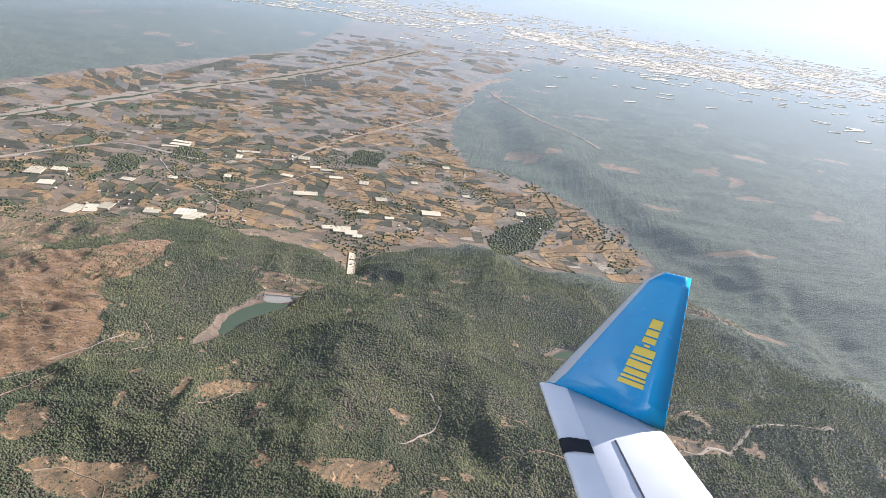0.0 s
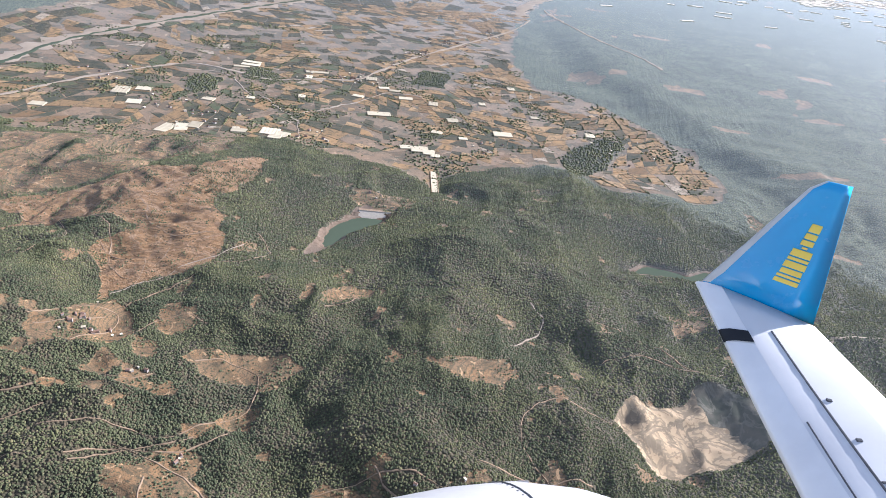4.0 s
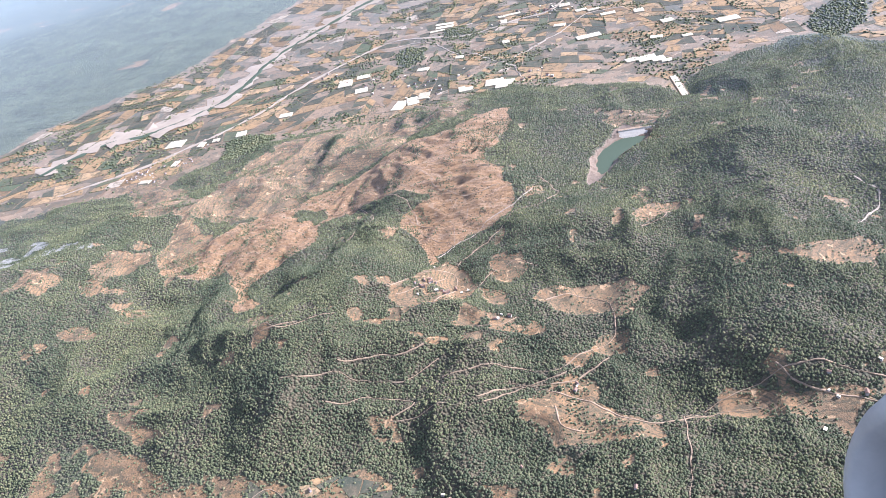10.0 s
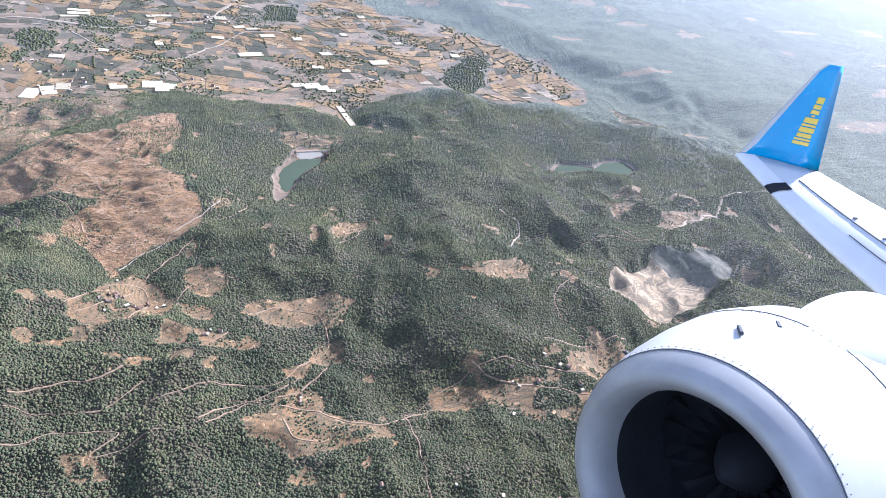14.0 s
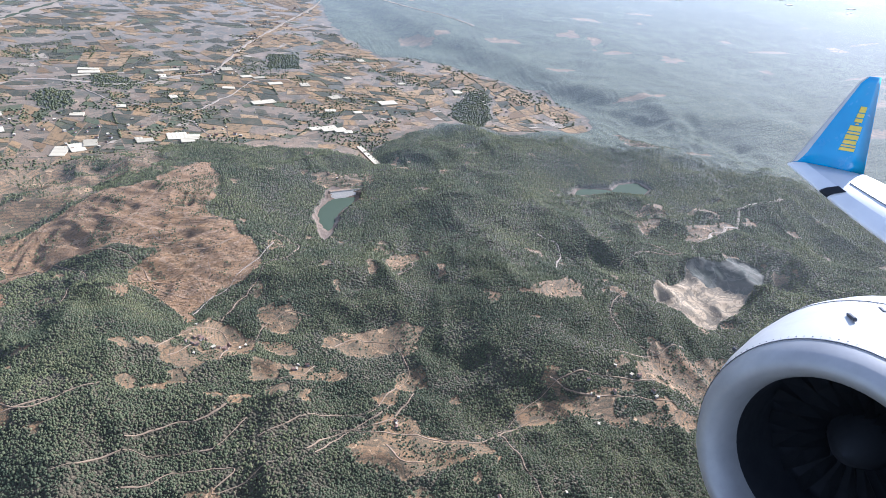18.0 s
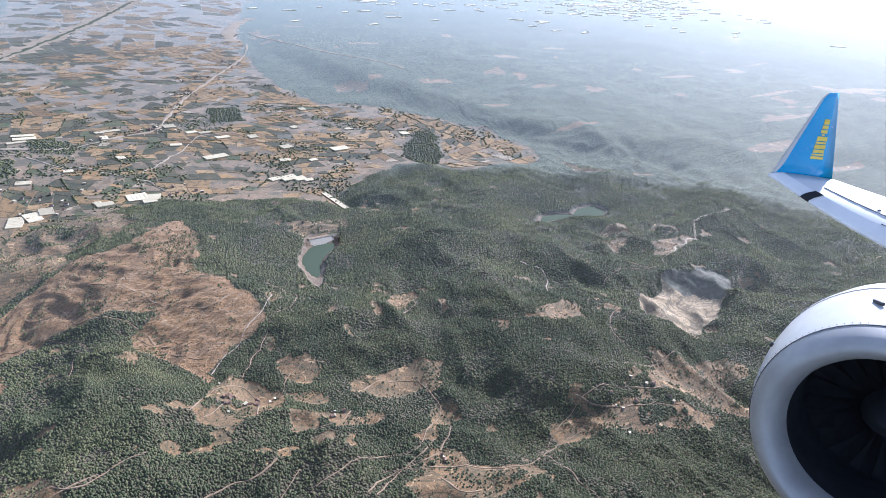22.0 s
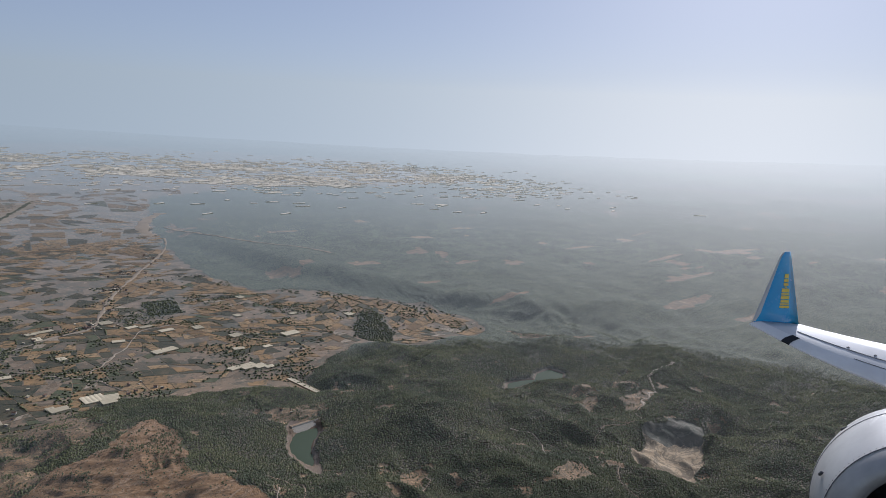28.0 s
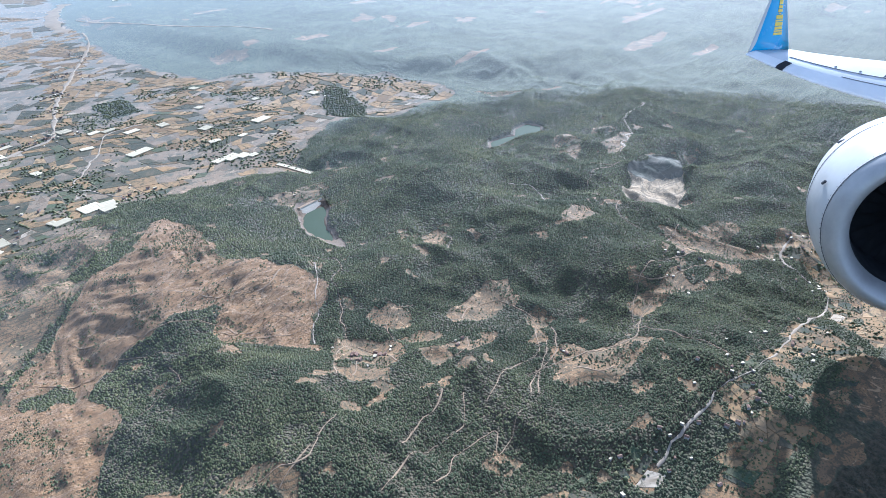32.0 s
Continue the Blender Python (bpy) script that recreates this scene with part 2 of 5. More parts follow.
    grid = k.n("Mapping")
    grid.inputs["Rotation"].default_value, grid.inputs["Scale"].default_value = (0, 0, 0.35), (1.0, 1.7, 0.0)
    k.link(k.pos(), grid.inputs["Vector"])
    k.link(grid.outputs[0], cells.inputs["Vector"])
    plot = k.n("SeparateColor")
    k.link(cells.outputs["Color"], plot.inputs[0])
    farm = k.mix(k.ramp(plot.outputs[0], (0.5, 0.0), (0.52, 0.35)), farm, (0.30, 0.2, 0.118))
    farm = k.mix(k.ramp(k.noise(0.1, 6, 0.7, None, 0.8), (0.52, 0.0), (0.6, 0.65)), farm, (0.062, 0.062, 0.036))
    farm = k.mix(k.ramp(k.noise(0.06, 5, 0.65, None, 1.2), (0.6, 0.0), (0.66, 0.6)), farm, (0.36, 0.242, 0.135))
    c = scrub
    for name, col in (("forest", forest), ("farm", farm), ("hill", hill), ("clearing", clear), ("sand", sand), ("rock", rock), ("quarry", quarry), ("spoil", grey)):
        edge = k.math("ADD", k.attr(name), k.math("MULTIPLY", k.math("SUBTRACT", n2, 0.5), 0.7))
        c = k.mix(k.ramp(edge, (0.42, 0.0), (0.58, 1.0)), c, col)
    woods = k.math("MULTIPLY", k.math("SUBTRACT", 1.0, crowns.outputs["Distance"]), k.attr("forest"))
    crags = k.math("MULTIPLY", k.math("ABSOLUTE", k.math("SUBTRACT", k.noise(0.42, 6, 0.7, lay.outputs[0], 0.8), 0.5)), k.math("MULTIPLY", k.attr("hill"), 2.4))
    k.bump(k.math("ADD", k.math("MULTIPLY", n3, 0.15), k.math("ADD", woods, crags)), 1.0, 2.0)
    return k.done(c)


def plain_material(name, a, b, scale=0.5, rough=0.9, each=0.0, painted_haze=True, spec=0.2, thin=2.0):
    """Two-tone grained surface; each: how far single objects differ in brightness."""
    k = Nodes(name, rough, spec=spec)
    c = k.mix(k.ramp(k.noise(scale, 5), (0.3, 0.0), (0.7, 1.0)), a, b)
    if each:
        v = k.n("ObjectInfo").outputs["Random"]
        c = k.mix(1.0, c, k.ramp(v, (0.0, 1 - each), (1.0, 1.0)), "MULTIPLY")
    return k.done(c, painted_haze, thin)


def tree_material():
    k = Nodes("foliage", 0.85)
    r = k.n("NewGeometry").outputs["Random Per Island"]
    c = k.ramp(r, (0.0, (0.070, 0.080, 0.042)), (0.45, (0.096, 0.104, 0.053)), (0.8, (0.122, 0.126, 0.064)), (1.0, (0.165, 0.15, 0.08)))
    big = k.ramp(k.noise(0.018, 3), (0.35, (0.75, 0.8, 0.8)), (0.65, (1.2, 1.15, 1.0)))
    c = k.mix(1.0, c, big, "MULTIPLY")
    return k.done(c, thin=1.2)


def field_material(islands, name="ploughed_field", dry=0.5):
    """dry: the share of tan stubble; the rest is dark orchard and green crop."""
    k = Nodes(name)
    r = k.n("NewGeometry").outputs["Random Per Island"] if islands else k.n("ObjectInfo").outputs["Random"]
    w = 1 - dry
    c = k.ramp(r, (0.0, (0.315, 0.193, 0.085)), (0.34 * dry, (0.375, 0.245, 0.12)), (0.56 * dry, (0.18, 0.108, 0.05)), (0.7 * dry, (0.265, 0.165, 0.075)),
               (dry, (0.055, 0.062, 0.04)), (dry + 0.4 * w, (0.04, 0.048, 0.033)), (dry + 0.75 * w, (0.07, 0.092, 0.046)), (0.97, (0.4, 0.325, 0.23)))
    k.t.nodes["Color Ramp"].color_ramp.interpolation = "CONSTANT"
    c = k.mix(k.ramp(k.noise(0.09, 6, 0.68, None, 0.7), (0.42, 0.0), (0.66, 0.65)), c, (0.15, 0.108, 0.062))
    c = k.mix(k.ramp(k.noise(0.13, 6, 0.7, None, 1.1), (0.5, 0.0), (0.59, 0.75)), c, (0.062, 0.062, 0.037))
    c = k.mix(k.ramp(k.noise(0.8, 3), (0.5, 0.0), (0.8, 0.3)), c, (0.31, 0.225, 0.14))
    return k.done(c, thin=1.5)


GROUND = ground_material()
FOLIAGE = tree_material()
FIELD_DRY, FIELD = field_material(False, "stubble_field", 0.82), field_material(False, "orchard_field", 0.38)
FIELD_FAR, FIELD_FAR_DRY = field_material(True, "far_orchard_field", 0.42), field_material(True, "far_stubble_field", 0.78)
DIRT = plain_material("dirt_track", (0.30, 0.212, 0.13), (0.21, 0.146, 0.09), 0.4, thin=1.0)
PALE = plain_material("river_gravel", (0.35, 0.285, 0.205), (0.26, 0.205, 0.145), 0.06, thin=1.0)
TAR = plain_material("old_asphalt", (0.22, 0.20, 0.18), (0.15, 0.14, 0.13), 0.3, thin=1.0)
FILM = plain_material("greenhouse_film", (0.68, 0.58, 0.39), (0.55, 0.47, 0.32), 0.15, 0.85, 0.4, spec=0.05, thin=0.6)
# far film gets little painted haze; its glint is only even pale colour
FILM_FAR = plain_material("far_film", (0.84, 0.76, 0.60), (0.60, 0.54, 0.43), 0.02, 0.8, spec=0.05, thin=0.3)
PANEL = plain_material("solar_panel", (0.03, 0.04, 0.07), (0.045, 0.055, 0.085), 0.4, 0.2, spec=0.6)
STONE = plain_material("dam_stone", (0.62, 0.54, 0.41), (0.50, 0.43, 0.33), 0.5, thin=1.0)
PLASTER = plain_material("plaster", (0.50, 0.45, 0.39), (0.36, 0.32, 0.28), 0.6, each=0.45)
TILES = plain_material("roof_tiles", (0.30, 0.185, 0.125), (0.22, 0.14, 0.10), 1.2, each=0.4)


def water_material():
    k = Nodes("reservoir_water", 0.7, spec=0.04)
    k.bump(k.noise(0.5, 3), 0.05, 0.2)
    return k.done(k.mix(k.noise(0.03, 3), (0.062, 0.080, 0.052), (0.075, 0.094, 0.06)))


WATER = water_material()

# ---- the lie of the land ----
def lattice(ix, iy, seed):
    h = (ix * 374761393 + iy * 668265263 + seed * 1442695041) & 0xFFFFFFFF
    h = ((h ^ (h >> 13)) * 1274126177) & 0xFFFFFFFF
    return ((h ^ (h >> 16)) & 0xFFFF) / 65535.0


def value_noise(x, y, seed=0):
    ix, iy = np.floor(x).astype(np.int64), np.floor(y).astype(np.int64)
    u, v = x - ix, y - iy
    u, v = u * u * (3 - 2 * u), v * v * (3 - 2 * v)
    a, b = lattice(ix, iy, seed), lattice(ix + 1, iy, seed)
    c, d = lattice(ix, iy + 1, seed), lattice(ix + 1, iy + 1, seed)
    return (a * (1 - u) + b * u) * (1 - v) + (c * (1 - u) + d * u) * v


def fbm(x, y, size, octaves=4, seed=0, ridged=False):
    total, amp, norm = 0.0, 1.0, 0.0
    for o in range(octaves):
        q = value_noise(x / size + 17.3 * o, y / size - 9.1 * o, seed + o)
        total = total + amp * ((1 - np.abs(2 * q - 1)) if ridged else q)
        norm, amp, size = norm + amp, amp * 0.5, size * 0.5
    return total / norm


def step(a, b, v):
    q = np.clip((v - a) / (b - a), 0, 1)
    return q * q * (3 - 2 * q)


def inside(x, y, pts, rough=6.0, seed=3):
    """Signed distance to a closed outline (positive inside), with an uneven edge."""
    pts = [(float(a), float(b)) for a, b in pts]
    best, odd = np.full(np.shape(x), 1e12), np.zeros(np.shape(x), bool)
    for (ax, ay), (bx, by) in zip(pts, pts[1:] + pts[:1]):
        ex, ey = bx - ax, by - ay
        t = np.clip(((x - ax) * ex + (y - ay) * ey) / (ex * ex + ey * ey), 0, 1)
        best = np.minimum(best, (x - ax - t * ex) ** 2 + (y - ay - t * ey) ** 2)
        cross = (ay > y) != (by > y)
        odd ^= cross & (x < (bx - ax) * (y - ay) / (by - ay if by != ay else 1e-9) + ax)
    d = np.sqrt(best) * np.where(odd, 1, -1)
    return d + rough * 2 * (fbm(x, y, max(rough * 2.5, 4.0), 3, seed) - 0.5) if rough else d


BARE_HILL = [(-240, 566), (-262, 562), (-279, 534), (-291, 512), (-323, 503), (-346, 485), (-370, 468), (-386, 446), (-413, 429), (-438, 408), (-457, 392), (-466, 367), (-478, 349), (-490, 332), (-494, 317),
             (-470, 312), (-436, 321), (-400, 272), (-385, 263), (-403, 302), (-388, 322), (-382, 343), (-378, 356), (-383, 384), (-350, 400), (-328, 399), (-310, 404), (-297, 393),
             (-312, 373), (-304, 351), (-292, 334), (-278, 319), (-269, 309), (-258, 324), (-234, 353), (-223, 371), (-220, 388), (-231, 413), (-240, 432), (-247, 458), (-244, 495), (-238, 527)]
FARMLAND = [(-397, 575), (-350, 600), (-313, 600), (-266, 632), (-207, 618), (-130, 605), (-85, 560), (-55, 615), (28, 680), (71, 650), (102, 624), (150, 632), (182, 614), (221, 643), (236, 690), (222, 790), (180, 850), (107, 940), (36, 970), (-5, 1084), (0, 1330), (60, 1650), (160, 2000), (500, 2200), (1500, 2100), (1700, 3200), (300, 4200), (-700, 3600), (-420, 2500),
            (-420, 1750), (-580, 1400), (-700, 1130), (-770, 850), (-900, 680), (-940, 520), (-760, 440), (-600, 480), (-520, 560)]
FIELD_WOODS = [[(-417, 813), (-387, 815), (-376, 772), (-399, 748), (-417, 766)], [(-372, 874), (-343, 878), (-314, 843), (-324, 818), (-366, 836)],
               [(-150, 965), (-97, 981), (-105, 907), (-148, 904)], [(68, 755), (110, 793), (128, 774), (93, 688), (52, 651), (44, 700)], [(-575, 582), (-549, 596), (-513, 582), (-510, 547), (-551, 531)]]
LOW_FIELDS = [(-457, 120), (-465, 150), (-443, 157), (-423, 152), (-385, 141), (-350, 140), (-316, 136), (-293, 140), (-271, 147), (-252, 140), (-245, 128), (-232, 112), (-205, 103), (-200, 20), (-420, 60)]
EAST_FIELDS = [(-240, 118), (-218, 119), (-193, 112), (-169, 111), (-149, 110), (-130, 108), (-99, 105), (-60, 108), (-41, 98), (0, 96), (30, 100), (60, 60), (-60, 20), (-200, 60)]
QUARRY = [(63, 293), (97, 309), (126, 318), (150, 316), (172, 306), (164, 287), (137, 271), (115, 262), (81, 252), (70, 260), (61, 270), (57, 278)]
LAKE = [(-160, 473), (-156, 483), (-147, 496), (-138, 503), (-121, 501), (-128, 487), (-138, 477), (-147, 464), (-152, 448), (-158, 438), (-161, 448), (-162, 459)]
SHORE = [(-168, 462), (-161, 480), (-150, 502), (-140, 516), (-114, 507), (-124, 484), (-140, 472), (-146, 450), (-154, 436), (-167, 408), (-167, 436)]
LAKE_EAST = [(95, 478), (110, 492), (126, 490), (145, 485), (160, 496), (184, 499), (187, 480), (172, 467), (152, 474), (129, 480), (104, 477)]
LAKE_Z, EAST_Z, BASIN_Z = -25.0, -26.0, -22.0
BASIN = [(-94, 621), (-85, 622), (-78, 569.5), (-87, 568.5)]
SCRUB = [(-323, 503), (-362, 542), (-405, 578), (-443, 575), (-479, 564), (-496, 542), (-507, 507), (-516, 474), (-513, 432), (-510, 384), (-507, 342), (-494, 317), (-478, 349), (-457, 392), (-413, 429), (-370, 468), (-341, 486)]
CLEARINGS = {
    "hill foot": [(-423, 660), (-383, 620), (-339, 607), (-297, 612), (-281, 592), (-285, 537), (-316, 534), (-349, 531), (-399, 526), (-425, 560)],
    "west village": [(-670, 490), (-633, 480), (-608, 492), (-580, 540), (-600, 570), (-640, 555), (-680, 530)],
    "west scrub": [(-633, 480), (-608, 492), (-557, 468), (-528, 437), (-499, 433), (-489, 401), (-524, 403), (-567, 399)],
    "hamlet": [(-282, 266), (-273, 290), (-258, 305), (-242, 299), (-232, 285), (-236, 271), (-244, 257), (-256, 252), (-269, 241), (-277, 249)],
    "red earth": [(-227, 305), (-209, 309), (-201, 298), (-214, 284), (-223, 288)],
    "terraces": [(-196, 263), (-192, 274), (-178, 277), (-158, 280), (-142, 283), (-131, 274), (-136, 262), (-152, 260), (-165, 255), (-181, 256)],
    "yard": [(-231, 278), (-216, 275), (-209, 260), (-220, 257)],
    "low terraces": [(-239, 238), (-233, 252), (-223, 249), (-212, 242), (-196, 243), (-189, 236), (-208, 235), (-223, 230), (-235, 235)],
    "round plot": [(-158, 236), (-143, 242), (-142, 230), (-153, 222), (-158, 226)],
    "plot": [(-176, 219), (-164, 220), (-167, 214), (-174, 214)],
    "bowl": [(-203, 185), (-188, 191), (-172, 202), (-161, 201), (-158, 187), (-147, 177), (-130, 168), (-128, 162), (-143, 158), (-155, 159), (-167, 157), (-176, 160), (-186, 172)],
    "valley head": [(-89, 196), (-72, 191), (-53, 193), (-34, 193), (-43, 164), (-50, 167), (-57, 174), (-70, 179), (-78, 185)],
    "knoll": [(-126, 361), (-113, 371), (-103, 366), (-105, 353), (-122, 347), (-135, 333), (-136, 344)],
    "west plot": [(-518, 238), (-507, 249), (-492, 242), (-490, 233), (-510, 233)],
    "west meadow": [(-588, 273), (-592, 294), (-580, 304), (-563, 295), (-563, 275)],
    "west slope": [(-550, 316), (-538, 337), (-516, 343), (-505, 330), (-522, 306), (-533, 300)],
    "gully": [(-366, 242), (-355, 241), (-347, 217), (-353, 213)],
    "small west plot": [(-492, 274), (-478, 277), (-468, 269), (-484, 267)],
    "below the dam": [(-157, 538), (-125, 546), (-96, 540), (-100, 517), (-127, 512), (-153, 519)],
    "east saddle": [(-58, 282), (-36, 290), (-17, 296), (-9, 287), (-20, 274), (-43, 274)],
    "south plot": [(-178, 143), (-172, 147), (-167, 141), (-174, 139)],
    "south yard": [(-272, 172), (-260, 174), (-255, 163), (-267, 163)],
    "south-west farm": [(-439, 176), (-425, 177), (-416, 167), (-393, 161), (-405, 155), (-425, 164)],
    "east farm": [(-98, 193), (-82, 192), (-55, 187), (-31, 187), (-64, 177), (-86, 177), (-101, 184)],
    "east strip": [(-45, 177), (-19, 171), (4, 164), (0, 158), (-31, 160), (-50, 168)],
    "pale field": [(36, 210), (55, 210), (67, 194), (58, 187), (35, 190), (29, 204)],
    "east valley": [(-13, 211), (31, 220), (27, 198), (26, 179), (32, 168), (49, 158), (22, 146), (12, 163), (4, 186), (-17, 194)],
    "roadside": [(65, 161), (85, 142), (109, 120), (101, 110), (72, 120), (43, 109), (19, 89), (-11, 57), (-24, 46), (-36, 63), (-15, 89), (32, 113), (40, 132), (40, 150)],
    "quarry hamlet": [(131, 423), (157, 429), (148, 397), (109, 376), (106, 384)],
    "haul road yard": [(150, 372), (193, 375), (207, 366), (167, 355), (135, 344)],
    "field corner": [(230, 624), (243, 608), (270, 586), (289, 563), (315, 549), (307, 536), (278, 549), (247, 567), (227, 590)],
}
FAR_CLEARINGS = [(250, 1010, 34, 14), (275, 850, 26, 8), (330, 715, 40, 9), (570, 560, 60, 16), (258, 1361, 40, 12), (500, 1180, 60, 10), (690, 1265, 50, 10),
                 (1058, 989, 30, 8), (600, 470, 40, 9), (820, 760, 60, 9), (760, 940, 45, 9), (420, 930, 26, 7), (700, 640, 70, 9)]
SCARP_TOP = [(-350, 3200), (-140, 2350), (10, 1850), (75, 1535), (90, 1324), (110, 1179), (140, 1035), (185, 985), (225, 870), (268, 765), (320, 700), (420, 600), (600, 520), (900, 430)]
# rounded hills and hollows near the path: x, y, height, radius
WEST_HILLS = [(-350, 240, 15.5, 100), (-290, 510, 12.3, 100), (-230, 420, 6.5, 35), (-380, 405, -6, 35), (-380, 300, -4.8, 35), (-230, 315, -4.5, 50), (-335, 300, 12, 35),
              (-425, 360, 5.6, 35), (-335, 210, 12.9, 50), (-260, 240, 5.9, 35), (-380, 630, -4.3, 50), (-290, 420, 4.1, 50)]
MIDDLE_HILLS = [(-155, 315, 11.8, 150), (-125, 120, 15, 55), (-170, 420, -15.1, 35), (-140, 240, -8.1, 35), (-125, 510, -6.5, 50), (-110, 180, -6, 35), (-125, 630, -4.1, 70), (-185, 165, 4.4, 35),
                (-65, 225, 9.9, 35), (-50, 315, 7.7, 35), (-80, 455, 9, 32), (-45, 440, 7, 26)]
EAST_HILLS = [(40, 450, 12.1, 150), (-35, 270, 5.8, 50), (115, 465, -12.8, 50), (5, 335, -5, 45), (10, 105, -7, 35), (55, 435, -6.7, 35), (25, 270, 9.6, 35), (10, 465, 9.4, 35), (70, 555, 6.3, 35),
              (25, 225, -4.3, 35), (70, 330, 4.5, 35), (85, 255, -3.3, 35)]
# long hills further off: x, y, height, half-length, half-width, turn of the long axis in degrees
OUTER_HILLS = [(-620, 250, 35, 120, 90, 0), (-560, 395, 9, 90, 55, 20), (210, 300, 12, 50, 30, -30), (190, 200, 14, 60, 34, 30), (290, 420, 16, 70, 40, 30), (330, 180, 24, 90, 60, 0), (250, 540, 9, 60, 30, -20),
               (-1000, 1250, 26, 360, 220, 60), (-1400, 800, 26, 360, 260, 20), (-800, 1900, 20, 420, 200, 65), (900, 650, 14, 300, 160, -20)]
# crest of the bare hill, from its flat northern end
SPINE = [(-246, 566), (-274, 514), (-290, 465), (-318, 405), (-322, 358), (-340, 330)]
EAST_CREST = [(-290, 465), (-258, 440), (-238, 410), (-230, 385)]


def along_line(x, y, line):
    """Signed distance from a line, and the way along it."""
    best, dist, way, run = np.full(np.shape(x), 1e12), np.zeros(np.shape(x)), np.zeros(np.shape(x)), 0.0
    for (ax, ay), (bx, by) in zip(line, line[1:]):
        ex, ey = bx - ax, by - ay
        l = math.hypot(ex, ey)
        t = np.clip(((x - ax) * ex + (y - ay) * ey) / (l * l), 0, 1)
        d2 = (x - ax - t * ex) ** 2 + (y - ay - t * ey) ** 2
        side = np.sign(ex * (y - ay) - ey * (x - ax))
        dist, way, best = np.where(d2 < best, side * np.sqrt(d2), dist), np.where(d2 < best, run + t * l, way), np.minimum(best, d2)
        run += l
    return dist, way


def ribs(x, y, line, pitch, seed):
    """Spurs that run down on both sides of a crest: the crest's own height, then the spurs, 0..1."""
    wx, wy = x + 9 * (fbm(x, y, 22, 3, seed) - 0.5), y + 9 * (fbm(x, y, 22, 3, seed + 9) - 0.5)
    d, s = along_line(wx, wy, line)
    a = np.abs(d)
    u = s + 0.45 * a + 10 * np.sign(d)
    saw = fbm(u, a * 0.25 + 40 * np.sign(d), pitch, 3, seed + 4, True)
    fine = fbm(u, a * 0.35 + 90 * np.sign(d), pitch * 0.4, 2, seed + 6, True)
    fade = step(1, 14, a) * (1 - step(40, 75, a))
    return np.exp(-(np.sqrt(a * a + 9) - 3) / 22.0), (saw - 0.6) * fade, (fine - 0.6) * fade


def hill_folds(x, y):
    """Long spurs running north-east, cut by finer parallel gullies: three layers of 0..1."""
    sx, sy = x + 12 * (fbm(x, y, 45, 3, 3) - 0.5), y + 12 * (fbm(x, y, 45, 3, 4) - 0.5)
    gu, gv = sx * 0.5 + sy * 0.866, sx * 0.866 - sy * 0.5
    hu, hv = sx * 0.25 + sy * 0.97, sx * 0.97 - sy * 0.25
    f1 = np.abs(np.mod(7.0 * fbm(gv, gu * 0.4, 60, 3, 27), 2) - 1)
    f2 = np.abs(np.mod(7.0 * fbm(hv, hu * 0.4, 26, 3, 29), 2) - 1)
    return fbm(gv, gu * 0.38, 52, 3, 21, True), f1, f2


